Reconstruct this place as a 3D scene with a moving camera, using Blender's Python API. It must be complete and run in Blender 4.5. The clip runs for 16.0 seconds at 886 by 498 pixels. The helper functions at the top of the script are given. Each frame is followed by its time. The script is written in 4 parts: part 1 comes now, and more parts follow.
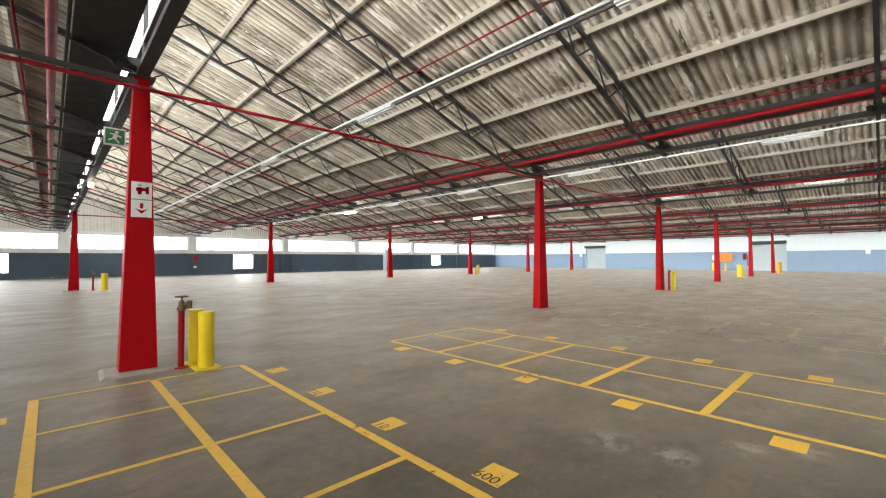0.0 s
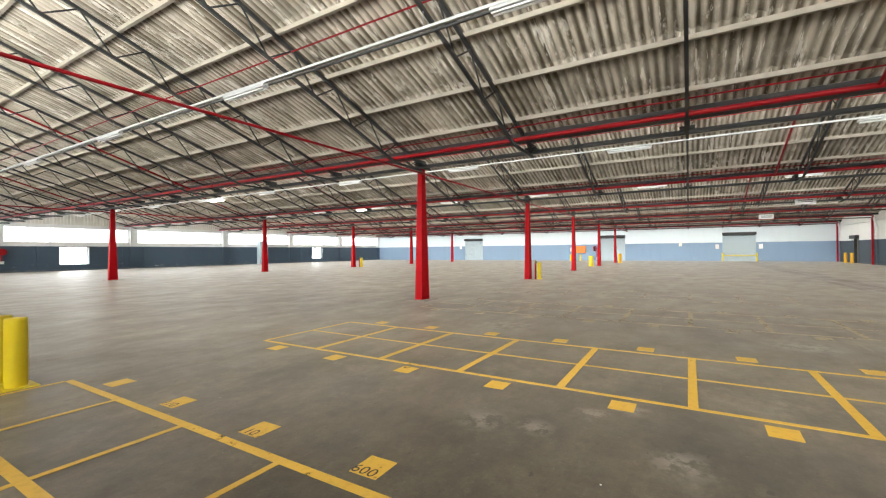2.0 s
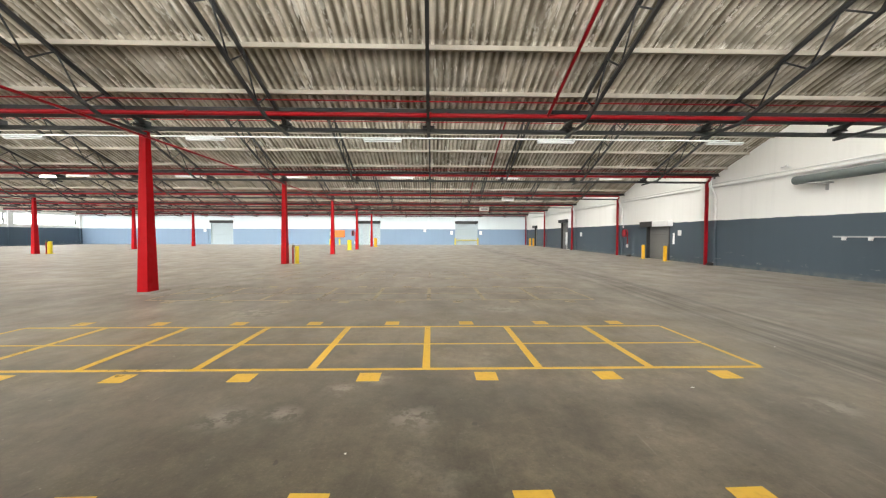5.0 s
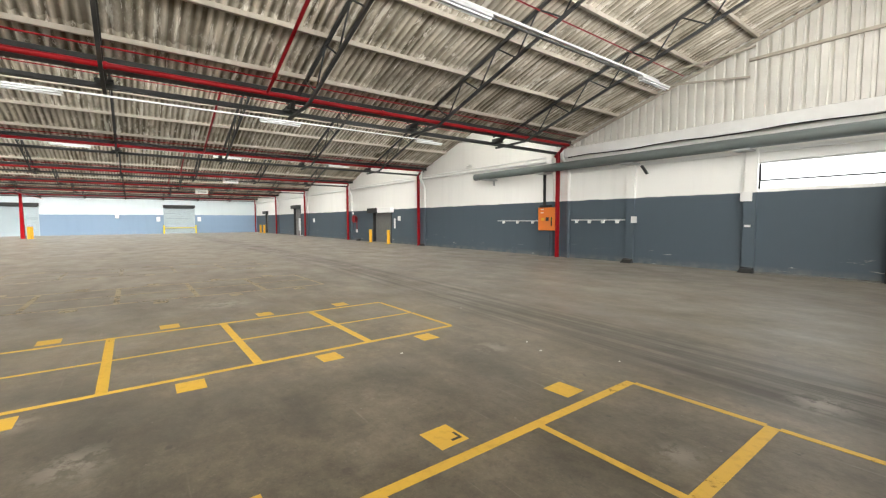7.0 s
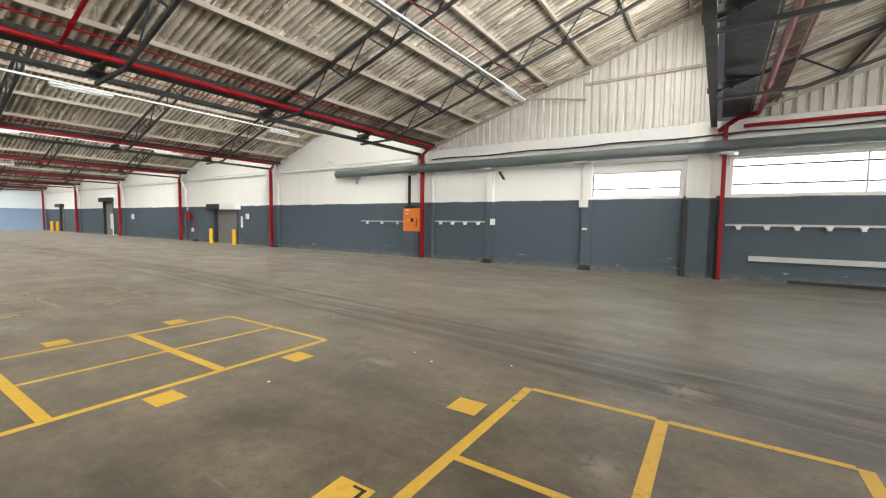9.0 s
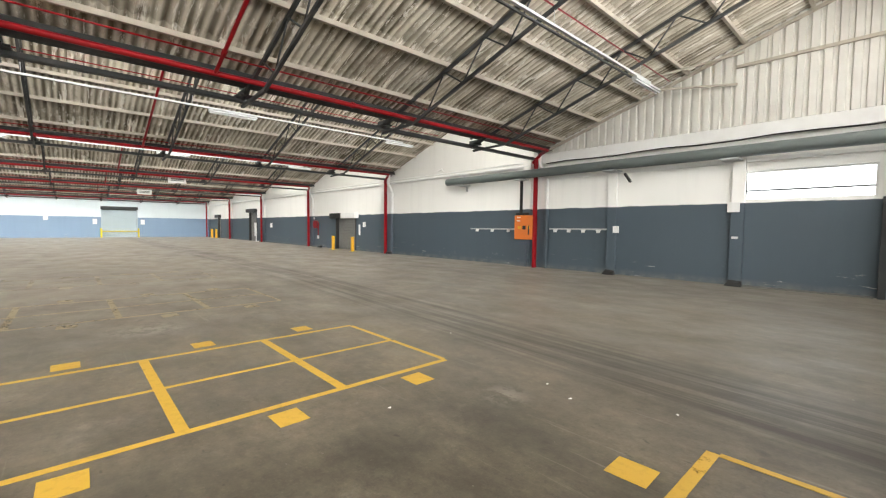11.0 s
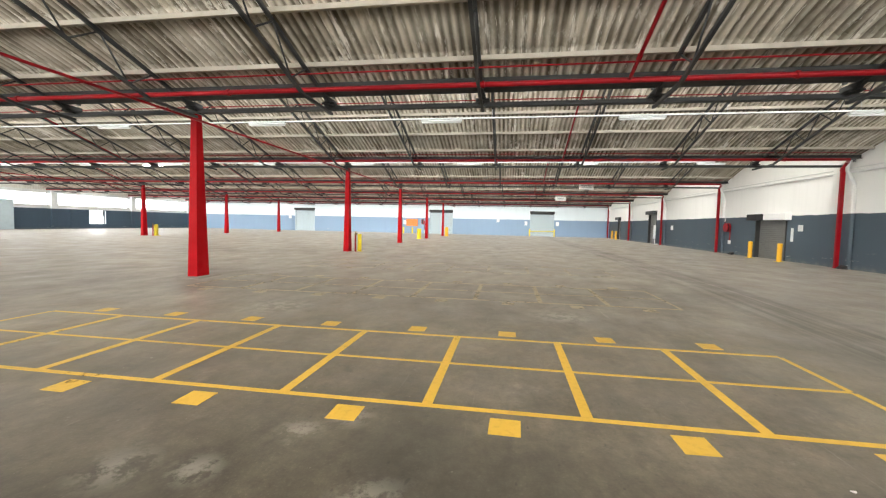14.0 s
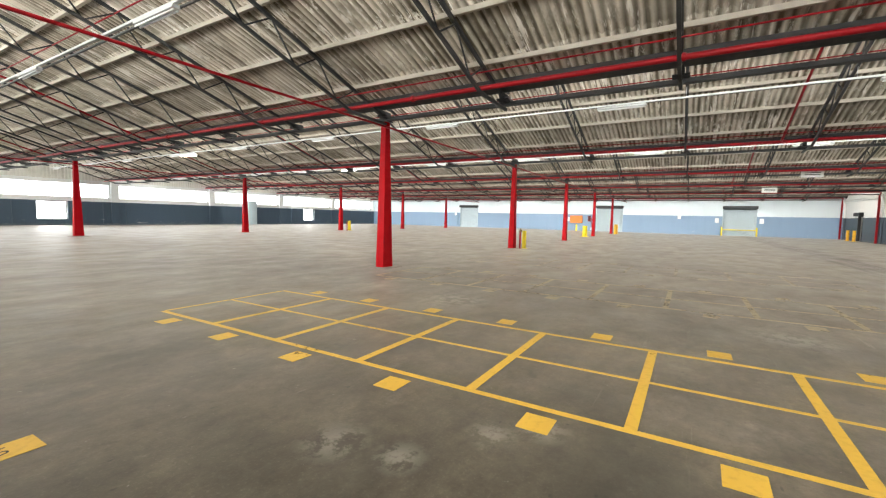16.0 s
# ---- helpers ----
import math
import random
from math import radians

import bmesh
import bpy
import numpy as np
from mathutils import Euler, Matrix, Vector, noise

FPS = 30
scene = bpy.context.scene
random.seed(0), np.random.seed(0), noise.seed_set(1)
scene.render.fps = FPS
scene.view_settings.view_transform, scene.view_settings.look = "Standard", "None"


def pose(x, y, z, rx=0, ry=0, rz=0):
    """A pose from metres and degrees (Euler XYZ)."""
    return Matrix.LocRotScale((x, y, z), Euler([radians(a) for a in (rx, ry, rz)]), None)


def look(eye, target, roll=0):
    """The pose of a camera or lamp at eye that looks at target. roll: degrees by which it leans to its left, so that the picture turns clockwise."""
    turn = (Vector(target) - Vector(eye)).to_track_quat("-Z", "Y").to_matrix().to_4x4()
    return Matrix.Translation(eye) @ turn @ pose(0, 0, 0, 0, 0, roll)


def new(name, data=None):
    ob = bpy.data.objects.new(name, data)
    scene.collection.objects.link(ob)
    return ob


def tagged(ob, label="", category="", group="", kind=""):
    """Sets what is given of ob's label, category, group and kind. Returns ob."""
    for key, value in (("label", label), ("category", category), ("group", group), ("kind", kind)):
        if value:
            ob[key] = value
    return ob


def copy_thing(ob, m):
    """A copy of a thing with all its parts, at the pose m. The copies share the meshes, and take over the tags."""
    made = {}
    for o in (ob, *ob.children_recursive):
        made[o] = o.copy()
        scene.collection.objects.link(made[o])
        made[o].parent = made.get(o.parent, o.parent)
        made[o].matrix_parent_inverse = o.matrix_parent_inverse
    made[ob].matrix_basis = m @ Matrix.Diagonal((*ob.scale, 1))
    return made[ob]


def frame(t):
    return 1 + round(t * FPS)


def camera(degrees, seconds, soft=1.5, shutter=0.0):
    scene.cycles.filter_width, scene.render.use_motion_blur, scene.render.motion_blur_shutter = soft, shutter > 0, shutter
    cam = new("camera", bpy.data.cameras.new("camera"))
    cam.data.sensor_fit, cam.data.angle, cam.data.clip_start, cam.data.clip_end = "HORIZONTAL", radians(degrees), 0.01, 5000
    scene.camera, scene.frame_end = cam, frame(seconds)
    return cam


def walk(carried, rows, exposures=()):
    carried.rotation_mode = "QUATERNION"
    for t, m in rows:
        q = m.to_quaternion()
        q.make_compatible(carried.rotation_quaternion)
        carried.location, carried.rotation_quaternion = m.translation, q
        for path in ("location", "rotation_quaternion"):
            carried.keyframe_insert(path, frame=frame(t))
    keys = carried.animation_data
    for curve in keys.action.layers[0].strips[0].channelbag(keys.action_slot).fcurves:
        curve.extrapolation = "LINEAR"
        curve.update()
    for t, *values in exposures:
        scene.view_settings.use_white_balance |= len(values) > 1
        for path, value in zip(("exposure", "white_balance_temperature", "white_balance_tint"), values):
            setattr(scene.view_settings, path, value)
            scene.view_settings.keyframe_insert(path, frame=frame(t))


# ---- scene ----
cam = camera(93.8, 16.0, soft=1.2)
PATH = [
    (0, (0.016, -0.314, 1.642), (1.392, 1.137, 1.692), -0.3),
    (0.5, (0.031, -0.33, 1.645), (1.505, 1.021, 1.683), -0.4),
    (1, (0.043, -0.336, 1.644), (1.606, 0.911, 1.674), -0.4),
    (1.5, (0.042, -0.34, 1.647), (1.686, 0.798, 1.668), -0.5),
    (2, (0.05, -0.344, 1.644), (1.771, 0.675, 1.654), -0.5),
    (2.5, (0.051, -0.361, 1.644), (1.838, 0.538, 1.644), -0.3),
    (3, (0.056, -0.37, 1.639), (1.906, 0.39, 1.627), -0.1),
    (5.5, (0.092, -0.472, 1.612), (2.063, -0.8, 1.525), -0.1),
    (6, (0.09, -0.521, 1.617), (1.989, -1.141, 1.51), -0.4),
    (6.5, (0.102, -0.567, 1.615), (1.876, -1.482, 1.49), -0.4),
    (7, (0.136, -0.654, 1.595), (1.73, -1.854, 1.458), -0.2),
    (7.5, (0.196, -0.723, 1.576), (1.561, -2.177, 1.431), 0.1),
    (8, (0.35, -0.715, 1.576), (1.452, -2.377, 1.426), 0.6),
    (10.5, (1.307, -1.104, 1.59), (2.42, -2.762, 1.484), 1.2),
    (11, (1.374, -1.118, 1.603), (2.853, -2.46, 1.5), 0.6),
    (11.5, (1.425, -1.132, 1.597), (3.157, -2.129, 1.503), 0.3),
    (12, (1.453, -1.148, 1.603), (3.336, -1.815, 1.516), 0.5),
    (12.5, (1.474, -1.163, 1.602), (3.436, -1.545, 1.513), 0.7),
    (13, (1.485, -1.167, 1.6), (3.479, -1.29, 1.504), 0.9),
    (13.5, (1.484, -1.13, 1.606), (3.478, -1.018, 1.496), 1.1),
    (14, (1.51, -1.042, 1.605), (3.482, -0.732, 1.483), 1.2),
    (14.5, (1.527, -0.919, 1.607), (3.462, -0.432, 1.477), 1.3),
    (15, (1.545, -0.823, 1.603), (3.425, -0.157, 1.466), 1.2),
    (15.5, (1.589, -0.749, 1.602), (3.399, 0.088, 1.452), 1.2),
    (16, (1.676, -0.672, 1.591), (3.391, 0.345, 1.438), 1.2),
]
walk(cam, [(t, look(eye, target, roll)) for t, eye, target, roll in PATH],
     [(0, -0.25), (1, -0.25), (3, -0.15), (5.5, -0.06), (13.5, -0.04), (16, -0.12)])

# ---- world, sun and large lights ----
world = bpy.data.worlds.new("overcast_sky")
scene.world = world
world.use_nodes = True
wn = world.node_tree
sky = wn.nodes.new("ShaderNodeTexSky")
sky.sky_type, sky.sun_disc = "NISHITA", False
sky.air_density, sky.dust_density, sky.ozone_density = 0.05, 10.0, 0.0
sky.sun_elevation, sky.sun_rotation = radians(50), radians(20)
wn.links.new(sky.outputs[0], wn.nodes["Background"].inputs[0])
wn.nodes["Background"].inputs[1].default_value = 0.15

sun = new("sun", bpy.data.lights.new("sun", "SUN"))
sun.data.energy, sun.data.angle, sun.data.color = 0.8, radians(12), (1.0, 0.97, 0.92)
sun.matrix_world = look((-10, 40, 60), (0, 0, 0))

PITCH, X0 = 10.745, 0.99
SOUTH, NORTH, EAST, WEST = -15.6, 53.5, 65.5, -20.6
ROW_Y = (7.4, 30.4)
LOW, RISE = 4.62, 0.325


def colx(k):
    return X0 + PITCH * k


def roof_z(x, k):
    return LOW + RISE * (colx(k + 1) - x)


def sky_lamp(name, eye, target, wide, high, watts, color=(1, 1, 1)):
    d = bpy.data.lights.new(name, "AREA")
    d.shape, d.size, d.size_y, d.energy, d.color = "RECTANGLE", wide, high, watts, color
    o = new(name, d)
    o.matrix_world = look(eye, target)
    return o


GLASS_L, WINDOW_L = 8.8, 9.0
for k in range(-2, 6):
    sky_lamp("skylight_lamp", (colx(k) - 0.12, 18.95, 6.1), (colx(k) + 5, 18.95, 4.3), 66.0, 1.9, 66.0 * 2.4 * math.pi * GLASS_L, (1.0, 0.97, 0.92))
    sky_lamp("north_window_lamp", (colx(k) + 5.37, NORTH + 0.5, 3.6), (colx(k) + 5.37, 0, 3.6), 9.9, 1.5, 9.9 * 1.5 * math.pi * WINDOW_L, (0.94, 0.97, 1.0))
sky_lamp("south_window_lamp", (3.14, SOUTH - 0.5, 2.88), (3.14, 0, 2.88), 2.7, 0.84, 2.7 * 0.84 * math.pi * WINDOW_L * 0.5)
sky_lamp("south_window_lamp", (-4.3, SOUTH - 0.5, 3.0), (-4.3, 0, 3.0), 9.6, 1.08, 9.6 * 1.08 * math.pi * WINDOW_L * 0.5)

for x, w in ((17.3, 2.3), (49.45, 2.2), (-3.9, 2.4)):
    sky_lamp("north_window_lamp", (x, NORTH + 0.5, 1.5), (x, 0, 1.5), w, 1.75, w * 1.75 * math.pi * WINDOW_L)

# ---- materials ----


class Nodes:
    """A short way to write node materials."""

    def __init__(self, name):
        self.m = bpy.data.materials.new(name)
        self.m.use_nodes = True
        self.t = self.m.node_tree
        self.bsdf = self.t.nodes["Principled BSDF"]
        self.pos = self.add("ShaderNodeNewGeometry").outputs["Position"]
        self.obj = None

    def add(self, kind):
        return self.t.nodes.new(kind)

    def put(self, socket, value):
        if isinstance(value, bpy.types.NodeSocket):
            self.t.links.new(value, socket)
        else:
            socket.default_value = value

    def noise(self, scale, stretch=(1, 1, 1), detail=4, rough=0.55, vector=None):
        mp = self.add("ShaderNodeMapping")
        self.put(mp.inputs["Vector"], vector or self.pos)
        mp.inputs["Scale"].default_value = stretch
        n = self.add("ShaderNodeTexNoise")
        n.inputs["Scale"].default_value, n.inputs["Detail"].default_value, n.inputs["Roughness"].default_value = scale, detail, rough
        self.put(n.inputs["Vector"], mp.outputs[0])
        return n.outputs[0]

    def ramp(self, value, lo, hi, a=0.0, b=1.0):
        r = self.add("ShaderNodeMapRange")
        for key, v in (("From Min", lo), ("From Max", hi), ("To Min", a), ("To Max", b)):
            self.put(r.inputs[key], v)
        self.put(r.inputs["Value"], value)
        return r.outputs[0]

    def math(self, op, a, b=0.0):
        n = self.add("ShaderNodeMath")
        n.operation = op
        self.put(n.inputs[0], a)
        self.put(n.inputs[1], b)
        return n.outputs[0]

    def mix(self, fac, a, b):
        n = self.add("ShaderNodeMix")
        n.data_type = "RGBA"
        self.put(n.inputs[0], fac)
        self.put(n.inputs[6], a if isinstance(a, bpy.types.NodeSocket) else (*a, 1))
        self.put(n.inputs[7], b if isinstance(b, bpy.types.NodeSocket) else (*b, 1))
        return n.outputs[2]

    def xyz(self):
        n = self.add("ShaderNodeSeparateXYZ")
        self.put(n.inputs[0], self.pos)
        return n.outputs

    def finish(self, color, rough=0.6, metal=0.0, bump=None, height=0.004, strength=0.4, specular=0.5):
        b = self.bsdf
        self.put(b.inputs["Base Color"], color if isinstance(color, bpy.types.NodeSocket) else (*color, 1))
        self.put(b.inputs["Roughness"], rough)
        self.put(b.inputs["Metallic"], metal)
        self.put(b.inputs["Specular IOR Level"], specular)
        if bump is not None:
            n = self.add("ShaderNodeBump")
            n.inputs["Strength"].default_value, n.inputs["Distance"].default_value = strength, height
            self.put(n.inputs["Height"], bump)
            self.put(b.inputs["Normal"], n.outputs[0])
        return self.m


def worn(name, color, rough=0.5, metal=0.0, dirt=(0.12, 0.1, 0.08), amount=0.35, scale=3.0, grain=60.0, specular=0.5):
    """Paint or metal with blotches, dirt and a fine grain."""
    n = Nodes(name)
    big = n.ramp(n.noise(scale), 0.45, 0.8, 0, amount)
    fine = n.noise(grain, detail=2)
    c = n.mix(big, color, tuple(0.6 * a + 0.4 * b for a, b in zip(color, dirt)))
    c = n.mix(n.ramp(fine, 0.6, 0.8, 0, 0.25), c, tuple(min(1, 1.15 * a) for a in color))
    return n.finish(c, n.ramp(n.noise(scale * 2), 0.3, 0.7, rough - 0.08, min(1, rough + 0.12)), metal, fine, 0.001, 0.3, specular)


PATCHES = ((3.72, 1.4, 0.3), (3.8, 0.9, 0.22), (3.7, -0.28, 0.3), (3.85, -4.2, 0.3), (1.35, -3.56, 0.2), (0.95, -5.35, 0.3), (-0.2, -4.3, 0.22), (4.4, 0.5, 0.22), (4.7, 0.2, 0.25), (8.6, 3.2, 0.8), (9.0, -2.0, 0.7))


def floor_material():
    n = Nodes("worn_concrete_floor")
    x, y, z = n.xyz()
    big, mid, fine = n.noise(0.13, detail=5), n.noise(0.7, detail=8, rough=0.65), n.noise(45, detail=3)
    c = n.mix(n.ramp(big, 0.35, 0.65), (0.052, 0.044, 0.03), (0.094, 0.079, 0.057))
    c = n.mix(n.ramp(mid, 0.5, 0.7, 0, 0.55), c, (0.036, 0.033, 0.025))
    c = n.mix(n.ramp(n.noise(0.5, (1, 1, 1), 9, 0.75), 0.6, 0.72, 0, 0.5), c, (0.165, 0.152, 0.125))
    c = n.mix(n.ramp(n.noise(2.8, detail=7, rough=0.75), 0.66, 0.74, 0, 0.55), c, (0.27, 0.25, 0.215))
    c = n.mix(n.ramp(n.noise(2.2, detail=3, rough=0.5), 0.69, 0.74, 0, 0.65), c, (0.02, 0.019, 0.016))
    c = n.mix(n.ramp(n.noise(9, detail=4, rough=0.6), 0.7, 0.74, 0, 0.6), c, (0.38, 0.36, 0.32))
    c = n.mix(n.ramp(fine, 0.55, 0.75, 0, 0.3), c, (0.15, 0.137, 0.112))
    c = n.mix(n.ramp(n.noise(0.32, (1, 2.2, 1), 6, 0.7), 0.5, 0.62, 0, 0.6), c, (0.034, 0.031, 0.023))
    c = n.mix(n.ramp(n.noise(1.6, (1, 1, 1), 9, 0.8), 0.58, 0.7, 0, 0.45), c, (0.15, 0.137, 0.112))
    c = n.mix(n.ramp(n.noise(18, detail=5, rough=0.7), 0.52, 0.66, 0, 0.45), c, (0.036, 0.033, 0.026))
    c = n.mix(n.ramp(n.noise(5.5, (1, 1.7, 1), 2, 0.5), 0.71, 0.75, 0, 0.7), c, (0.016, 0.015, 0.013))
    c = n.mix(n.ramp(n.noise(26, detail=3, rough=0.6), 0.73, 0.77, 0, 0.6), c, (0.32, 0.3, 0.27))
    c = n.mix(n.ramp(n.noise(0.9, (1, 1, 1), 10, 0.8), 0.56, 0.66, 0, 0.4), c, (0.028, 0.026, 0.02))
    scrape = n.noise(1.0, (0.5, 14, 1), 4, 0.6)
    c = n.mix(n.math("MULTIPLY", n.ramp(scrape, 0.64, 0.7, 0, 0.35), n.ramp(big, 0.45, 0.6)), c, (0.22, 0.205, 0.175))
    smear = n.noise(5.0, (1, 1, 1), 8, 0.7)
    # cloudy wear: broad and small mottling
    cloud = n.math("MULTIPLY", n.ramp(n.noise(1.2, (1, 1.3, 1), 10, 0.72), 0.36, 0.64, 0.8, 1.75), n.ramp(n.noise(7, detail=8, rough=0.75), 0.35, 0.65, 0.8, 1.2))
    tone = n.add("ShaderNodeVectorMath")
    tone.operation = "SCALE"
    n.put(tone.inputs[0], c)
    n.put(tone.inputs["Scale"], cloud)
    c = tone.outputs[0]
    # tyre marks along the aisle beside the south wall
    across = n.math("ADD", y, n.math("ADD", 5.95, n.ramp(x, -10, 14, -1.1, 0.55)))
    along = n.add("ShaderNodeCombineXYZ")
    n.put(along.inputs[0], x)
    n.put(along.inputs[1], across)
    lane = n.math("ABSOLUTE", n.math("ADD", across, 0.1))
    lane_mask = n.math("MULTIPLY", n.ramp(lane, 0.95, 0.5), n.ramp(n.noise(0.25, (1, 1, 1), 3), 0.35, 0.6, 0.65, 1.0))
    streak = n.ramp(n.noise(1.0, (0.09, 4.2, 1), 6, 0.65, along.outputs[0]), 0.4, 0.54)
    rubber = n.math("MULTIPLY", n.math("MULTIPLY", lane_mask, streak), 0.88)
    c = n.mix(rubber, c, (0.022, 0.02, 0.017))
    pale = n.ramp(n.noise(1.0, (0.16, 7.5, 2), 7, 0.75, along.outputs[0]), 0.54, 0.66)
    c = n.mix(n.math("MULTIPLY", n.math("MULTIPLY", n.ramp(n.math("ABSOLUTE", n.math("ADD", across, 0.25)), 0.4, 0.1), pale), 0.75), c, (0.22, 0.205, 0.175))
    scuffs = n.ramp(n.noise(1.0, (0.35, 2.6, 1), 7, 0.7), 0.6, 0.68, 0, 0.5)
    c = n.mix(n.math("MULTIPLY", scuffs, n.ramp(y, -4.8, -6.0)), c, (0.2, 0.187, 0.16))
    # pale cement smears
    for px, py, pr in PATCHES:
        d = n.add("ShaderNodeVectorMath")
        d.operation = "DISTANCE"
        n.put(d.inputs[0], n.pos)
        d.inputs[1].default_value = (px, py, 0)
        near = n.ramp(d.outputs["Value"], pr, pr * 0.2)
        c = n.mix(n.math("MULTIPLY", near, n.ramp(smear, 0.46, 0.54, 0, 0.7)), c, (0.25, 0.235, 0.195))
    rough = n.ramp(n.noise(0.7, (1, 1.5, 1), 6, 0.65), 0.3, 0.7, 0.3, 0.5)
    m = n.finish(c, rough, 0, n.math("ADD", fine, n.math("MULTIPLY", mid, 0.6)), 0.002, 0.25, n.ramp(rubber, 0, 1, 0.3, 0.05))
    n.bsdf.inputs["Sheen Weight"].default_value = 0.17
    n.bsdf.inputs["Sheen Roughness"].default_value = 0.45
    n.bsdf.inputs["Sheen Tint"].default_value = (1.0, 0.92, 0.8, 1)
    return m


def wall_material(name, low, high, edge, stain=0.35):
    n = Nodes(name)
    x, y, z = n.xyz()
    wob = n.math("ADD", z, n.ramp(n.noise(1.2), 0.3, 0.7, -0.02, 0.02))
    top = n.ramp(wob, edge - 0.012, edge + 0.012)
    c = n.mix(top, low, high)
    streak = n.ramp(n.noise(1.0, (2.2, 2.2, 0.18), 5, 0.65), 0.5, 0.8, 0, stain)
    c = n.mix(streak, c, n.mix(top, tuple(0.72 * v for v in low), tuple(0.74 * v for v in high)))
    scuff = n.math("MULTIPLY", n.ramp(n.noise(1.0, (1.3, 1.3, 9), 6, 0.7), 0.63, 0.68, 0, 0.8), n.ramp(z, 0.9, 0.25))
    c = n.mix(scuff, c, (0.5, 0.5, 0.48))
    dust = n.math("MULTIPLY", n.ramp(n.noise(2.5, detail=6), 0.4, 0.7, 0.1, 0.7), n.ramp(z, 0.22, 0.02))
    c = n.mix(dust, c, (0.25, 0.24, 0.22))
    fine = n.noise(35, detail=3)
    return n.finish(c, 0.62, 0, n.math("ADD", fine, n.noise(4)), 0.003, 0.25)


def roof_material():
    n = Nodes("stained_fibre_cement")
    x, y, z = n.xyz()
    ridge = n.math("COSINE", n.math("MULTIPLY", y, 2 * math.pi / 0.177))
    streak = n.noise(1.0, (0.25, 3.2, 0.25), 4, 0.6)
    patch = n.noise(0.35, (1, 1, 1), 5, 0.6)
    run = n.noise(1.0, (0.9, 2.2, 0.9), 6, 0.7)
    # corrugation shading put into the colour, dark in each upper fold, plus stain streaks
    fold_shade_and_stain = n.ramp(n.math("ADD", n.math("MULTIPLY", ridge, -0.15), streak), 0.32, 0.64)
    c = n.mix(fold_shade_and_stain, (0.135, 0.112, 0.078), (0.58, 0.53, 0.44))
    c = n.mix(n.ramp(run, 0.5, 0.66, 0, 0.65), c, (0.13, 0.11, 0.078))
    flake = n.noise(1.0, (2.2, 7.0, 2.2), 7, 0.75)
    c = n.mix(n.math("MULTIPLY", n.ramp(flake, 0.56, 0.6, 0, 0.8), n.ramp(n.noise(0.4, detail=3), 0.46, 0.58)), c, (0.74, 0.71, 0.64))
    c = n.mix(n.ramp(patch, 0.48, 0.66, 0, 0.4), c, (0.6, 0.56, 0.48))
    drip = n.noise(1.0, (0.55, 5.65, 0.55), 5, 0.7)
    c = n.mix(n.ramp(drip, 0.575, 0.62, 0, 0.85), c, (0.82, 0.79, 0.72))
    fine = n.noise(40, detail=3)
    return n.finish(c, 0.85, 0, fine, 0.003, 0.4, 0.25)


def paint_material(name, color, wear):
    """Floor paint, rubbed through in places."""
    n = Nodes(name)
    a = n.noise(9, detail=6, rough=0.7)
    b = n.noise(1.1, detail=4)
    keep = n.ramp(n.math("ADD", a, n.math("MULTIPLY", n.math("SUBTRACT", b, 0.5), 0.8)), wear - 0.05, wear + 0.05)
    c = n.mix(n.ramp(n.noise(14, detail=5), 0.5, 0.75, 0, 0.5), color, tuple(0.62 * v for v in color))
    n.finish(c, 0.5, 0, a, 0.001, 0.2)
    see = n.add("ShaderNodeBsdfTransparent")
    mx = n.add("ShaderNodeMixShader")
    n.put(mx.inputs[0], keep)
    n.put(mx.inputs[1], see.outputs[0])
    n.put(mx.inputs[2], n.bsdf.outputs[0])
    n.put(n.t.nodes["Material Output"].inputs[0], mx.outputs[0])
    return n.m


def glass_material():
    n = Nodes("dusty_glass")
    n.finish((0.9, 0.93, 0.93), 0.1)
    n.bsdf.inputs["Transmission Weight"].default_value = 1.0
    n.bsdf.inputs["IOR"].default_value = 1.1
    return n.m


def glow_material(name, color, strength):
    n = Nodes(name)
    n.finish(color, 0.4)
    n.bsdf.inputs["Emission Color"].default_value = (*color, 1)
    n.bsdf.inputs["Emission Strength"].default_value = strength
    return n.m


CONCRETE = floor_material()
WALL_S = wall_material("slate_and_white_wall_paint", (0.066, 0.092, 0.114), (0.84, 0.835, 0.8), 2.4, 0.25)
WALL_N = wall_material("navy_and_white_wall_paint", (0.045, 0.075, 0.11), (0.8, 0.82, 0.82), 2.45)
WALL_E = wall_material("pale_blue_and_white_wall_paint", (0.2, 0.29, 0.41), (0.7, 0.78, 0.81), 2.45, 0.2)
ROOF = roof_material()
RED = worn("red_gloss_paint", (0.38, 0.002, 0.006), 0.5, amount=0.3, dirt=(0.06, 0.0, 0.0), specular=0.12)
REDPIPE = worn("red_pipe_paint", (0.29, 0.003, 0.008), 0.36, amount=0.4, dirt=(0.06, 0.01, 0.01), specular=0.3)
STEEL = worn("dark_grey_steel_paint", (0.04, 0.044, 0.046), 0.55, dirt=(0.2, 0.17, 0.14), amount=0.5)
GUTTER = worn("grey_gutter_sheet", (0.026, 0.03, 0.031), 0.6, amount=0.5)
CREAM = worn("cream_purlin_paint", (0.46, 0.42, 0.35), 0.7, amount=0.7)
WHITE = worn("white_enamel", (0.78, 0.78, 0.76), 0.4, amount=0.2)
SHEET = worn("white_corrugated_sheet", (0.7, 0.69, 0.64), 0.55, amount=0.45, scale=1.4)
GALV = worn("galvanised_metal", (0.5, 0.51, 0.51), 0.42, 0.7, amount=0.4)
DUCT = worn("grey_green_duct_paint", (0.125, 0.15, 0.145), 0.45, amount=0.5)
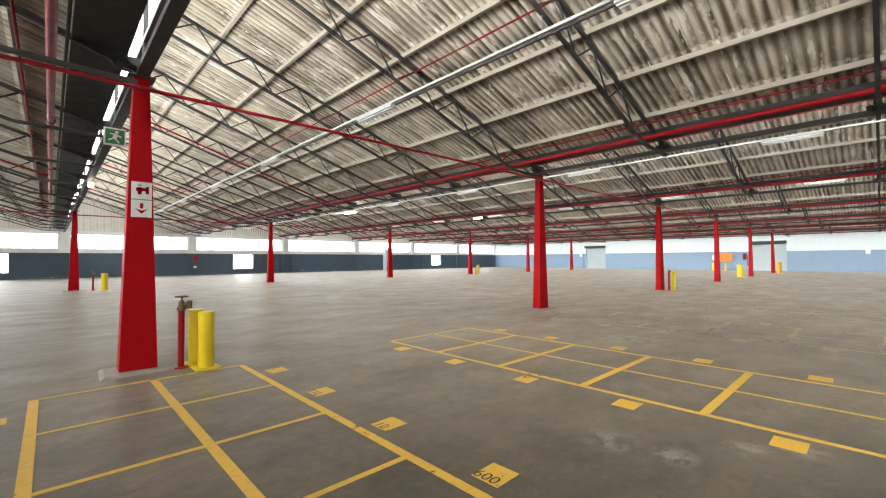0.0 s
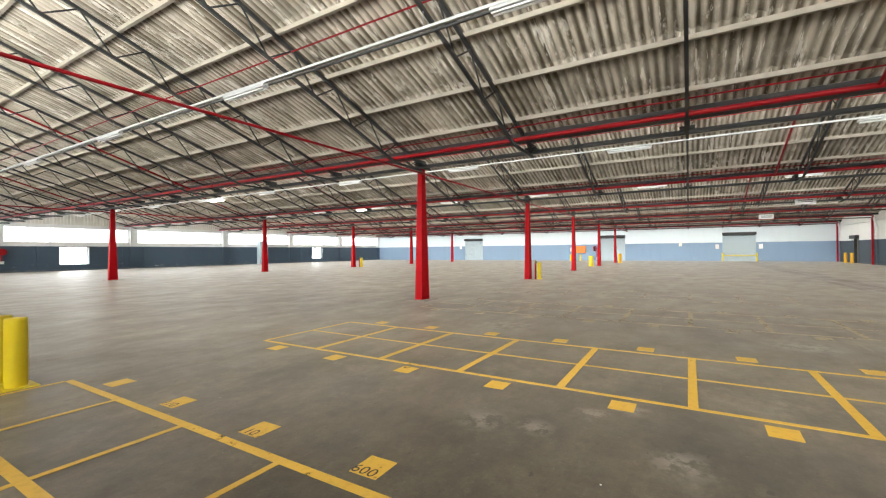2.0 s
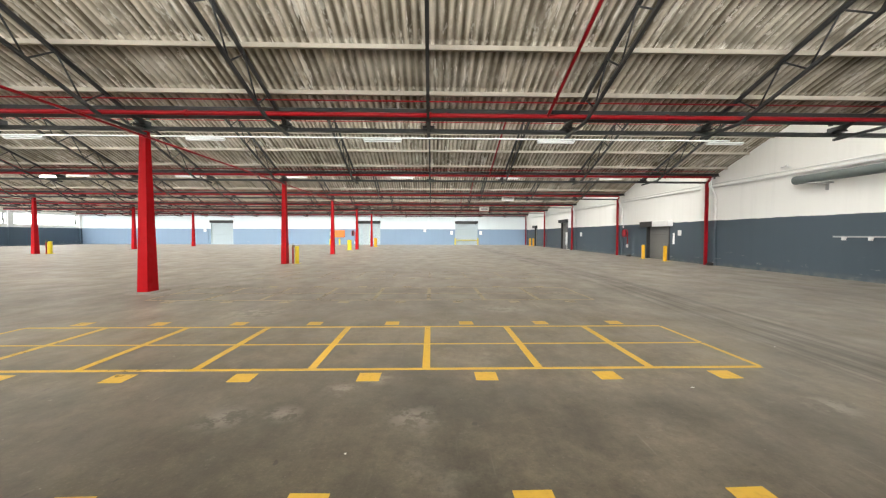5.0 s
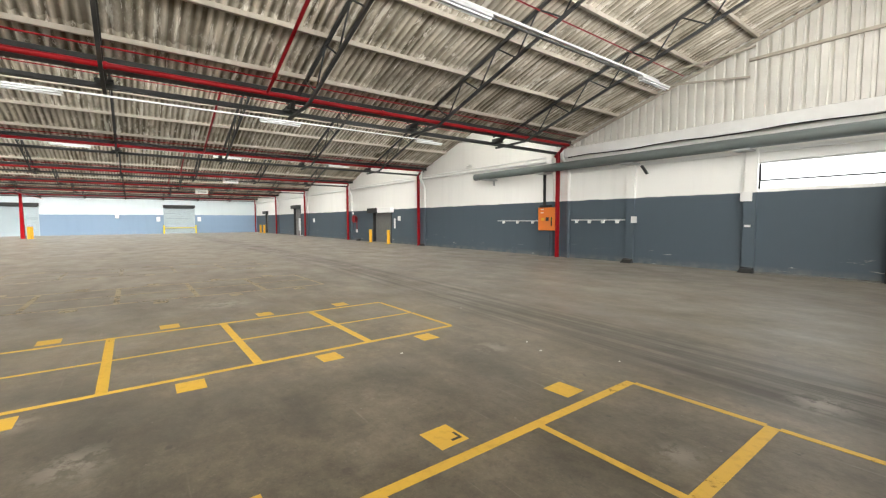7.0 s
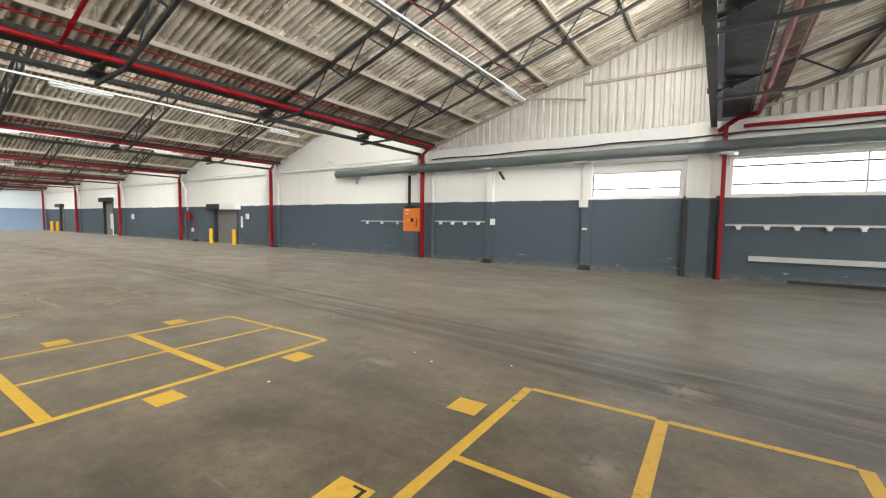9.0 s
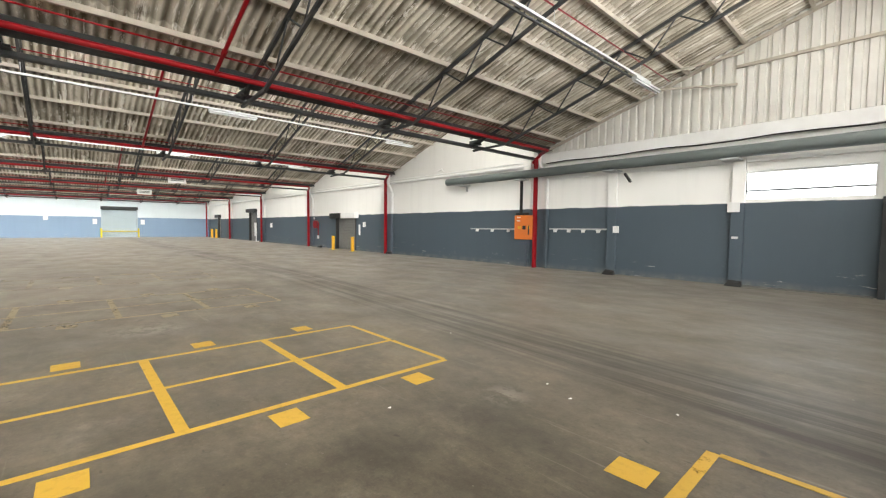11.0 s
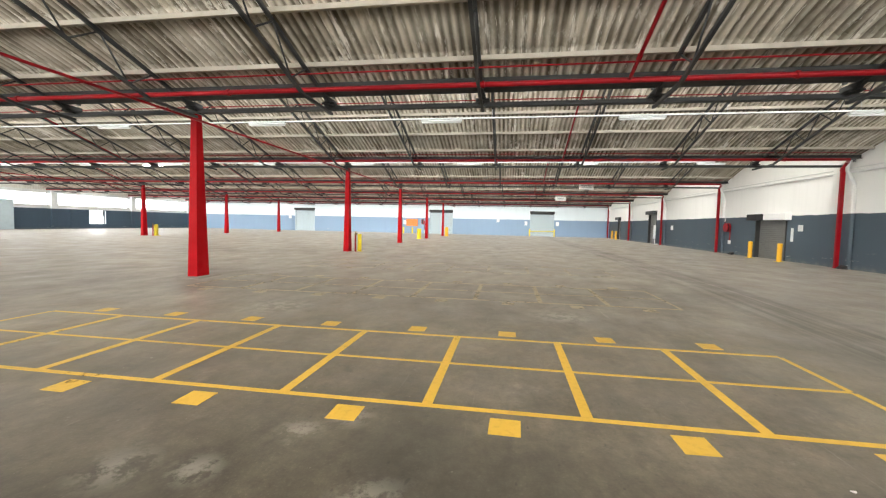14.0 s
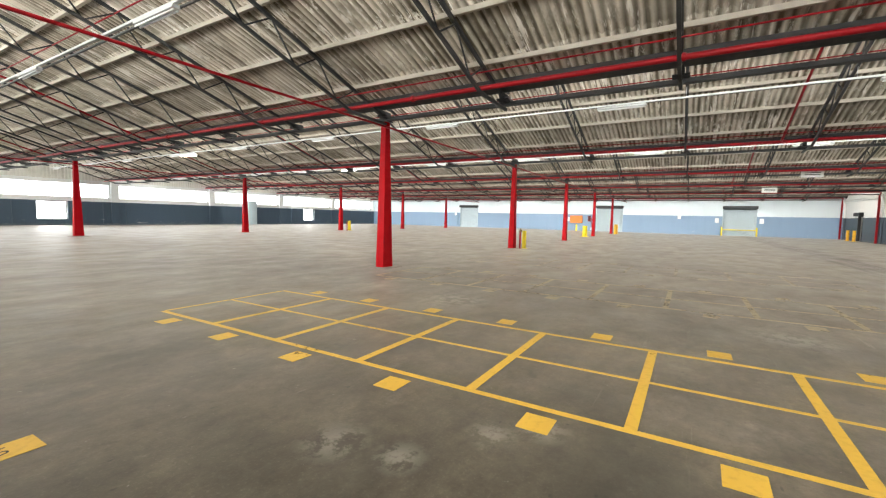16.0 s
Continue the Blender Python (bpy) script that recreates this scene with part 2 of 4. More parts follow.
YELLOW = worn("yellow_bollard_paint", (0.72, 0.56, 0.012), 0.4, amount=0.3, dirt=(0.05, 0.04, 0.03))
AMBER = worn("amber_bollard_paint", (0.75, 0.4, 0.012), 0.42, amount=0.3)
ORANGE = worn("orange_enamel", (0.72, 0.19, 0.025), 0.4, amount=0.25)
FITTING = worn("grey_white_fitting_enamel", (0.5, 0.52, 0.52), 0.4, amount=0.3)
BLACK = worn("black_plastic", (0.018, 0.018, 0.018), 0.5)
BRASS = worn("tarnished_brass", (0.2, 0.14, 0.07), 0.45, 0.8, amount=0.5)
SHUTTER = worn("grey_shutter_slat", (0.2, 0.2, 0.19), 0.5, 0.3, amount=0.5)
PALE = worn("pale_shutter_slat", (0.4, 0.48, 0.52), 0.5, amount=0.3)
CEMENT = worn("rough_cement", (0.16, 0.155, 0.145), 0.85, amount=0.6, scale=8)
PAD = worn("pale_broken_cement", (0.3, 0.28, 0.25), 0.85, amount=0.8, scale=9)
GREEN = worn("green_sign_face", (0.02, 0.2, 0.07), 0.4, amount=0.05)
LINE = paint_material("yellow_floor_paint", (0.6, 0.37, 0.05), 0.27)
FADED = paint_material("faded_floor_paint", (0.36, 0.29, 0.18), 0.42)
GHOST = paint_material("worn_off_floor_paint", (0.31, 0.26, 0.18), 0.465)
GLASS = glass_material()
TUBE_ON = glow_material("lit_tube", (1.0, 0.9, 0.72), 30.0)
TUBE = worn("unlit_white_diffuser", (0.82, 0.84, 0.84), 0.35, amount=0.1)

# ---- building blocks ----


class Shape:
    """Gathers corners and faces for one mesh."""

    def __init__(self):
        self.v, self.f, self.smooth = [], [], False

    def solid(self, ring_a, ring_b, caps=True):
        n, o = len(ring_a), len(self.v)
        self.v += [tuple(p) for p in ring_a] + [tuple(p) for p in ring_b]
        for i in range(n):
            j = (i + 1) % n
            self.f.append((o + i, o + j, o + n + j, o + n + i))
        if caps:
            self.f.append(tuple(o + i for i in reversed(range(n))))
            self.f.append(tuple(o + n + i for i in range(n)))
        return self

    def box(self, x0, y0, z0, x1, y1, z1):
        return self.solid([(x0, y0, z0), (x1, y0, z0), (x1, y1, z0), (x0, y1, z0)], [(x0, y0, z1), (x1, y0, z1), (x1, y1, z1), (x0, y1, z1)])

    def beam(self, p, q, w, h):
        p, q = Vector(p), Vector(q)
        d = (q - p).normalized()
        side = d.cross(Vector((0, 0, 1)))
        side = side.normalized() if side.length > 1e-4 else Vector((1, 0, 0))
        up = side.cross(d).normalized()
        r = [side * (a * w / 2) + up * (b * h / 2) for a, b in ((-1, -1), (1, -1), (1, 1), (-1, 1))]
        return self.solid([p + c for c in r], [q + c for c in r])

    def tube(self, p, q, r, n=12, r2=None):
        p, q = Vector(p), Vector(q)
        d = (q - p).normalized()
        side = d.cross(Vector((0, 0, 1)))
        side = side.normalized() if side.length > 1e-4 else Vector((1, 0, 0))
        up = side.cross(d).normalized()
        c = [side * math.cos(2 * math.pi * i / n) + up * math.sin(2 * math.pi * i / n) for i in range(n)]
        self.smooth = True
        return self.solid([p + u * r for u in c], [q + u * (r if r2 is None else r2) for u in c])

    def bent(self, points, r, n=8):
        """One tube through a row of points."""
        points = [Vector(p) for p in points]
        o = len(self.v)
        for i, p in enumerate(points):
            d = (points[min(i + 1, len(points) - 1)] - points[max(i - 1, 0)]).normalized()
            side = d.cross(Vector((0, 0, 1)))
            side = side.normalized() if side.length > 1e-4 else Vector((1, 0, 0))
            up = side.cross(d).normalized()
            self.v += [tuple(p + (side * math.cos(2 * math.pi * j / n) + up * math.sin(2 * math.pi * j / n)) * r) for j in range(n)]
        for i in range(len(points) - 1):
            for j in range(n):
                a, b = o + i * n + j, o + i * n + (j + 1) % n
                self.f.append((a, b, b + n, a + n))
        self.f.append(tuple(o + j for j in reversed(range(n))))
        self.f.append(tuple(len(self.v) - n + j for j in range(n)))
        self.smooth = True
        return self

    def mesh(self, name, material):
        m = bpy.data.meshes.new(name)
        m.from_pydata(self.v, [], self.f)
        bm = bmesh.new()
        bm.from_mesh(m)
        bmesh.ops.recalc_face_normals(bm, faces=bm.faces)
        if self.smooth:
            for f in bm.faces:
                f.smooth = len(f.verts) == 4
        for e in bm.edges:
            if len(e.link_faces) == 2 and e.calc_face_angle(0) > 0.7:
                e.smooth = False
        bm.to_mesh(m)
        bm.free()
        m.materials.append(material)
        return m


def thing(name, label, category, at=(0, 0, 0), group="", kind=""):
    o = new(name)
    o.empty_display_size = 0.1
    o.location = at
    return tagged(o, label, category, group, kind)


def part(name, shape, material, parent, label=""):
    """One mesh under a thing, in the thing's own space."""
    o = new(name, shape if isinstance(shape, bpy.types.Mesh) else shape.mesh(name, material))
    o.parent = parent
    return tagged(o, label)


def single(name, shape, material, label, category, group="", kind="", at=(0, 0, 0), bevel=0.0):
    o = new(name, shape.mesh(name, material))
    o.location = at
    if bevel:
        b = o.modifiers.new("edge", "BEVEL")
        b.width, b.segments, b.limit_method = bevel, 2, "ANGLE"
    return tagged(o, label, category, group, kind)


def rounded(o, width):
    b = o.modifiers.new("edge", "BEVEL")
    b.width, b.segments, b.limit_method = width, 2, "ANGLE"
    return o


def writing(name, text, size, m, material, parent):
    c = bpy.data.curves.new(name, "FONT")
    c.body, c.size, c.align_x, c.align_y = text, size, "CENTER", "CENTER"
    c.materials.append(material)
    o = new(name, c)
    o.parent = parent
    o.matrix_basis = m
    return o


# ---- large structure ----
single("floor", Shape().box(WEST - 0.3, SOUTH - 0.3, -0.2, EAST + 0.3, NORTH + 0.3, 0.0), CONCRETE, "worn grey-brown polished concrete warehouse floor with stains", "floor", kind="structure")
single("ground", Shape().box(-900, -900, -0.5, 900, 900, -0.25), CEMENT, "pale grey yard outside the warehouse", "ground", kind="structure")


def wall_x(name, y0, y1, x0, x1, z1, holes, material, label):
    """A wall along x with openings (x0, x1, z0, z1)."""
    s = Shape()
    cuts = sorted({x0, x1, *[h[0] for h in holes], *[h[1] for h in holes]})
    for a, b in zip(cuts, cuts[1:]):
        z = 0.0
        for h in sorted((h for h in holes if h[0] <= a and h[1] >= b), key=lambda h: h[2]):
            if h[2] > z:
                s.box(a, y0, z, b, y1, h[2])
            z = h[3]
        s.box(a, y0, z, b, y1, z1)
    return single(name, s, material, label, "wall", kind="structure")


S_DOORS = [(26.1, 28.9, 0, 2.2), (45.8, 48.2, 0, 3.0), (59.2, 60.6, 0, 2.6)]
S_WINS = [(1.78, 4.5, 2.46, 3.3), (-9.1, 0.52, 2.46, 3.55)]
wall_x("wall_south", SOUTH - 0.3, SOUTH, WEST, EAST + 0.3, 4.62, S_DOORS + S_WINS, WALL_S, "painted masonry wall, slate below and white above")
N_WINS = [(colx(k) + 0.42, colx(k + 1) - 0.42, 2.85, 4.3) for k in range(-2, 6)]
N_VENTS = [(16.1, 18.5, 0.6, 2.4), (48.3, 50.6, 0.6, 2.4), (-5.2, -2.65, 0.6, 2.4)]
wall_x("wall_north", NORTH, NORTH + 0.3, WEST, EAST + 0.3, 4.62, N_WINS + N_VENTS, WALL_N, "painted masonry wall, navy below, with a window strip")


def wall_y(name, x0, x1, y0, y1, z1, holes, material, label):
    s = Shape()
    cuts = sorted({y0, y1, *[h[0] for h in holes], *[h[1] for h in holes]})
    for a, b in zip(cuts, cuts[1:]):
        z = max([h[3] for h in holes if h[0] <= a and h[1] >= b] or [0.0])
        s.box(x0, a, z, x1, b, z1)
    return single(name, s, material, label, "wall", kind="structure")


E_DOORS = [(30.4, 33.8, 0, 3.75), (7.6, 11.2, 0, 3.75), (-7.7, -4.2, 0, 3.75)]
wall_y("wall_east", EAST, EAST + 0.3, SOUTH, NORTH, 5.1, E_DOORS, WALL_E, "painted masonry wall, pale blue below and white above")
wall_y("wall_west", WEST - 0.3, WEST, SOUTH, NORTH, 8.4, [], WALL_S, "painted masonry wall, slate below and white above")

WAVE, STEPS = 0.177, 6


def corrugated_roof(k):
    """Overlapping courses of wavy sheets down one slope."""
    xs = [colx(k) - 0.15] + [colx(k + 1) - 1.43 - 1.44 * i for i in reversed(range(7))] + [colx(k + 1) - 0.45]
    ys = np.arange(SOUTH - 0.3, NORTH + 0.3, WAVE / STEPS)
    wave = 0.03 * np.cos(2 * math.pi * ys / WAVE)
    v, f = [], []
    for i, (a, b) in enumerate(zip(xs, xs[1:])):
        n, o = len(ys), len(v)
        # each course reaches under the tail of the one above it, with a blunt sawn edge
        head = a - 0.085 if i else a
        za, zb = roof_z(head, k) + 0.05 - (0.014 if i else 0.0), roof_z(b, k) + 0.05
        v += [(head, y, za + w) for y, w in zip(ys, wave)] + [(b, y, zb + w) for y, w in zip(ys, wave)]
        v += [(head - 0.001, y, za + w + 0.013) for y, w in zip(ys, wave)]
        f += [(o + 2 * n + j, o + 2 * n + j + 1, o + j + 1, o + j) for j in range(n - 1)]
        f += [(o + j, o + j + 1, o + n + j + 1, o + n + j) for j in range(n - 1)]
    m = bpy.data.meshes.new("ceiling")
    m.from_pydata(v, [], f)
    m.polygons.foreach_set("use_smooth", [True] * len(f))
    m.materials.append(ROOF)
    return tagged(new("ceiling", m), "stained corrugated fibre-cement roof sheets sloping down", "ceiling", kind="structure")


def gable(k, y, side, wavy):
    """The upright triangle between the wall's head and the roof slope."""
    s = Shape()
    a, b = colx(k) + 0.02, colx(k + 1) - 0.5
    if wavy:
        line, x, step = [], a, 0.27
        while x < b:
            line += [(p, d) for p, d in ((x, 0.0), (x + 0.075, 0.0), (x + 0.1, 0.075), (x + 0.245, 0.075)) if p < b]
            x += step
        line.append((b, 0.0))
        for (p, d), (q, e) in zip(line, line[1:]):
            o = len(s.v)
            s.v += [(p, y + side * d, 4.62), (q, y + side * e, 4.62), (q, y + side * e, roof_z(q, k) + 0.03), (p, y + side * d, roof_z(p, k) + 0.03)]
            s.f.append((o, o + 1, o + 2, o + 3))
    else:
        y0, y1 = sorted((y, y - side * 0.25))
        s.solid([(a, y0, 4.62), (b, y0, 4.62), (b, y1, 4.62), (a, y1, 4.62)], [(a, y0, roof_z(a, k) + 0.03), (b, y0, roof_z(b, k) + 0.03), (b, y1, roof_z(b, k) + 0.03), (a, y1, roof_z(a, k) + 0.03)])
    return single("wall_gable", s, SHEET if wavy else WALL_S, "white corrugated sheet gable above the wall" if wavy else "white plastered gable above the wall", "wall", kind="structure")


for k in range(-2, 6):
    corrugated_roof(k)
    gable(k, SOUTH - 0.02, 1, k <= 0)
    gable(k, NORTH + 0.02, -1, True)

# ---- roof steel ----
TRUSS_Y = [7.34 + 23.06 / 6 * j for j in range(-5, 12)]


def build_truss():
    """A lattice truss under one slope, from the low girder at its origin up to the west."""
    t = thing("roof_truss", "dark grey steel lattice roof truss under the slope", "roof truss", group="roof trusses")
    L = PITCH - 0.25

    def top(u):
        return (-u, 0, RISE * u - 0.13)

    def bot(u):
        return (-u, 0, RISE * u - 0.13 - min(0.62, 0.16 + 0.3 * u))

    part("top_chord", Shape().beam(top(0.0), top(L), 0.065, 0.075), STEEL, t)
    part("bottom_chord", Shape().beam(bot(0.05), bot(1.53), 0.065, 0.065).beam(bot(1.53), bot(L), 0.065, 0.065), STEEL, t)
    part("shoe", Shape().box(-0.35, -0.06, -0.1, 0.1, 0.06, 0.05).box(-0.3, -0.16, -0.1, 0.12, 0.16, -0.06).solid([(-0.32, -0.06, -0.1), (0.1, -0.06, -0.1), (0.1, 0.06, -0.1), (-0.32, 0.06, -0.1)], [(-0.5, -0.05, 0.06), (0.1, -0.05, 0.06), (0.1, 0.05, 0.06), (-0.5, 0.05, 0.06)]), STEEL, t)
    n = 7
    step = (L - 1.43) / n
    for i in range(n):
        u = 1.43 + i * step
        part("brace", Shape().tube(top(u), bot(u + step / 2), 0.02, 6), STEEL, t)
        part("brace", Shape().tube(bot(u + step / 2), top(u + step), 0.02, 6), STEEL, t)
    return t


truss = build_truss()
first = True
for k in range(-2, 6):
    for y in TRUSS_Y:
        m = pose(colx(k + 1), y, LOW)
        if first:
            truss.matrix_basis, first = m, False
        else:
            copy_thing(truss, m)

LONG = (SOUTH, NORTH)
purlin_mesh = Shape().box(-0.006, LONG[0], -0.095, 0.006, LONG[1], 0.0).box(-0.006, LONG[0], -0.1, 0.07, LONG[1], -0.09).mesh("purlin", CREAM)
for k in range(-2, 6):
    for u in [0.75] + [1.43 + 1.44 * i for i in range(7)]:
        o = tagged(new("purlin", purlin_mesh), "cream painted steel purlin under the roof sheets", "purlin", group="purlins")
        o.location = (colx(k + 1) - u, 0, LOW + RISE * u + 0.012)

girder_mesh = Shape().box(-0.07, LONG[0], 4.44, 0.09, LONG[1], 4.53).mesh("girder", STEEL)
gutter_mesh = Shape().box(-0.8, LONG[0], 4.72, -0.17, LONG[1], 4.86).mesh("gutter", GUTTER)
rod_mesh = Shape().tube((-0.84, LONG[0], 4.72), (-0.84, LONG[1], 4.72), 0.022, 8).mesh("conduit", BLACK)
pane_mesh = Shape().box(-0.006, -1.88, 4.98, 0.006, 1.88, 7.95).mesh("pane", GLASS)
bar_mesh = Shape().box(-0.04, -0.03, 4.75, 0.04, 0.03, 8.1).mesh("mullion", STEEL)
rail_mesh = Shape().box(-0.04, LONG[0], -0.04, 0.04, LONG[1], 0.04).mesh("glazing_rail", STEEL)
for k in range(-2, 7):
    g = thing("valley_girder", "dark grey steel girder carrying the roof valley", "girder", (colx(k), 0, 0), "valley girders")
    part("beam", girder_mesh, STEEL, g)
    part("gutter", gutter_mesh, GUTTER, g, "grey sheet-metal box gutter")
    part("conduit", rod_mesh, BLACK, g)
    if k < 6:
        w = thing("window_skylight", "upright north-light glazing strip with steel bars", "window", (colx(k) + 0.05, 0, 0), kind="structure")
        for z in (5.0, 6.5, 8.0):
            part("glazing_rail", rail_mesh, STEEL, w).location = (0, 0, z)
        for y in TRUSS_Y:
            part("mullion", bar_mesh, STEEL, w).location = (0, y, 0)
            if y + 3.8 < NORTH + 1:
                p = part("pane", pane_mesh, GLASS, w)
                p.location = (0, min(y + 1.92, NORTH - 1.88), 0)
                p.visible_shadow = False

single("gable_rail", Shape().box(colx(0) + 0.1, SOUTH + 0.06, 6.25, 4.75, SOUTH + 0.14, 6.33), CREAM, "cream steel sheeting rail across the gable", "rail")
single("gable_rail", Shape().box(colx(-1) + 0.1, SOUTH + 0.06, 6.25, -6.0, SOUTH + 0.14, 6.33), CREAM, "cream steel sheeting rail across the gable", "rail")
for a, b in (((7.2, SOUTH + 0.9, 6.0), (4.7, SOUTH + 0.12, 5.8)), ((7.0, SOUTH + 1.6, 6.05), (4.6, SOUTH + 0.12, 6.65))):
    single("gable_strut", Shape().beam(a, b, 0.07, 0.05), CREAM, "cream steel strut from the gable to the purlins", "strut", "gable struts")
for k in range(-1, 1):
    a, b = colx(k) + 0.1, colx(k + 1) - 0.6
    single("verge_angle", Shape().beam((a, SOUTH + 0.1, roof_z(a, k) - 0.12), (b, SOUTH + 0.1, roof_z(b, k) - 0.12), 0.06, 0.09), CREAM, "cream steel angle along the gable top", "trim", "verge angles")

# ---- pipes ----


def flange(s, p, d, r):
    d = Vector(d) * 0.03
    return s.tube(Vector(p) - d, Vector(p) + d, r, 12)


for k in range(0, 7):
    x = colx(k) - 1.0
    p = thing("sprinkler_main", "red sprinkler main running along the roof valley", "pipe", (0, 0, 0), "sprinkler mains")
    part("run", Shape().tube((x, SOUTH + 0.55, 4.64), (x, NORTH - 0.3, 4.64), 0.058, 14), REDPIPE, p)
    for j in range(11):
        part("coupling", flange(Shape(), (x, SOUTH + 3 + 6.1 * j, 4.64), (0, 1, 0), 0.08), REDPIPE, p)
    part("elbow", Shape().tube((x, SOUTH + 0.6, 4.64), (x + 0.45, SOUTH + 0.3, 4.6), 0.065, 12).tube((x + 0.42, SOUTH + 0.32, 4.62), (x + 0.9, SOUTH + 0.22, 4.3), 0.065, 12), REDPIPE, p)
    if k < 6:
        for y in (-3.4, 19.66, 31.19, 42.72):
            part("branch", Shape().tube((x, y, 4.64), (x - 0.35, y, LOW + RISE * 1.35 - 0.32), 0.038, 10).tube((x - 0.33, y, LOW + RISE * 1.33 - 0.32), (x - 9.2, y, LOW + RISE * 10.2 - 0.32), 0.038, 10).tube((x - 0.62, y, LOW + RISE * 1.62 - 0.32), (x - 0.72, y, LOW + RISE * 1.72 - 0.32), 0.052, 10), REDPIPE, p)
        for u in (1.36, 5.37):
            part("range_pipe", Shape().tube((colx(k) - u, SOUTH + 0.6, LOW + RISE * u - 0.19), (colx(k) - u, NORTH - 0.3, LOW + RISE * u - 0.19), 0.018, 6), REDPIPE, p)
for y in ROW_Y:
    s = Shape().tube((WEST + 0.2, y - 0.24, 4.2), (EAST - 0.2, y - 0.24, 4.2), 0.03, 10)
    single("cross_pipe", s, REDPIPE, "thin red pipe strung between the column heads", "pipe", "cross pipes")

# ---- columns ----


def build_column():
    c = thing("steel_column", "tapered red painted steel column on a concrete pad", "column", group="columns")
    a, b, h = (0.235, 0.145), (0.1, 0.09), 4.43
    s = Shape().solid([(-a[0], -a[1], 0.03), (a[0], -a[1], 0.03), (a[0], a[1], 0.03), (-a[0], a[1], 0.03)], [(-b[0], -b[1], h - 0.02), (b[0], -b[1], h - 0.02), (b[0], b[1], h - 0.02), (-b[0], b[1], h - 0.02)])
    rounded(part("shaft", s, RED, c), 0.012)
    part("cap_plate", Shape().box(-0.17, -0.17, h - 0.02, 0.17, 0.17, h), STEEL, c)
    s = Shape().solid([(-0.46, -0.36, 0), (0.52, -0.33, 0), (0.5, 0.35, 0), (-0.43, 0.38, 0)], [(-0.4, -0.31, 0.035), (0.45, -0.28, 0.03), (0.43, 0.3, 0.035), (-0.38, 0.32, 0.03)])
    part("base_pad", s, PAD, c, "rough broken cement pad")
    return c


column = build_column()
column.location = (colx(0), ROW_Y[0], 0)
for y in ROW_Y:
    for k in range(-1, 6):
        if (k, y) != (0, ROW_Y[0]):
            copy_thing(column, pose(colx(k), y, 0))


def bollard(x, y, h=0.86, r=0.11, material=None, plate=True):
    b = thing("bollard", "yellow painted steel pipe bollard on the floor" if material in (None, YELLOW) else "amber painted steel bollard beside a doorway", "bollard", (x, y, 0), "bollards")
    s = Shape().tube((0, 0, 0.012), (0, 0, h - 0.02), r, 24).tube((0, 0, h - 0.02), (0, 0, h), r, 24, r * 0.9)
    part("post", s, material or YELLOW, b)
    part("base_plate", Shape().box(-r * 1.6, -r * 1.6, 0, r * 1.6, r * 1.6, 0.014), YELLOW, b)
    return b


def standpipe(x, y):
    h = thing("hydrant_standpipe", "red fire hydrant standpipe with tarnished brass valve", "hydrant", (x, y, 0), "hydrants")
    part("pipe", Shape().tube((0, 0, 0), (0, 0, 0.9), 0.045, 16).tube((0, 0, 0), (0, 0, 0.02), 0.1, 16), REDPIPE, h)
    v = part("valve", Shape().tube((0, 0, 0.88), (0, 0, 0.93), 0.065, 14).tube((0, 0, 0.93), (0, 0, 1.03), 0.05, 14, 0.035).tube((0, 0, 0.97), (0.1, -0.03, 0.96), 0.035, 12).tube((0.1, -0.03, 0.9), (0.1, -0.03, 1.02), 0.036, 12), BRASS, h)
    w = Shape().tube((0, 0, 1.03), (0, 0, 1.09), 0.012, 8)
    for i in range(16):
        a, b = 2 * math.pi * i / 16, 2 * math.pi * (i + 1) / 16
        w.tube((0.085 * math.cos(a), 0.085 * math.sin(a), 1.09), (0.085 * math.cos(b), 0.085 * math.sin(b), 1.09), 0.011, 6)
    for i in range(4):
        a = math.pi / 2 * i
        w.tube((0, 0, 1.09), (0.085 * math.cos(a), 0.085 * math.sin(a), 1.09), 0.009, 6)
    part("handwheel", w, BRASS, v)
    return h


standpipe(1.5, 7.12)
bollard(1.78, 6.86)
bollard(1.74, 7.28)
standpipe(colx(2) + 0.36, 7.1)
bollard(colx(2) + 0.72, 7.0, 0.95)
standpipe(colx(0) + 0.8, 30.1)
bollard(colx(0) + 1.3, 30.1, 0.95, 0.16)
standpipe(colx(3) + 0.7, 30.2)
bollard(colx(3) + 1.1, 30.3, 1.0, 0.14)
bollard(colx(3) + 1.5, 30.6, 1.0, 0.14)
bollard(colx(4) - 0.7, 8.05, 1.05, 0.22)
bollard(colx(5) - 0.45, 6.9, 1.15, 0.16, AMBER)
bollard(colx(5) + 0.45, 6.9, 1.15, 0.16, AMBER)
bollard(64.3, 15.1, 0.95, 0.12)
bollard(64.3, 13.7, 0.95, 0.12)
for x in (25.35, 28.0):
    bollard(x, SOUTH + 0.7, 0.95, 0.11, AMBER)
for x in (58.6, 60.6):
    bollard(x, SOUTH + 0.7, 1.1, 0.13, AMBER)

# ---- floor marking ----


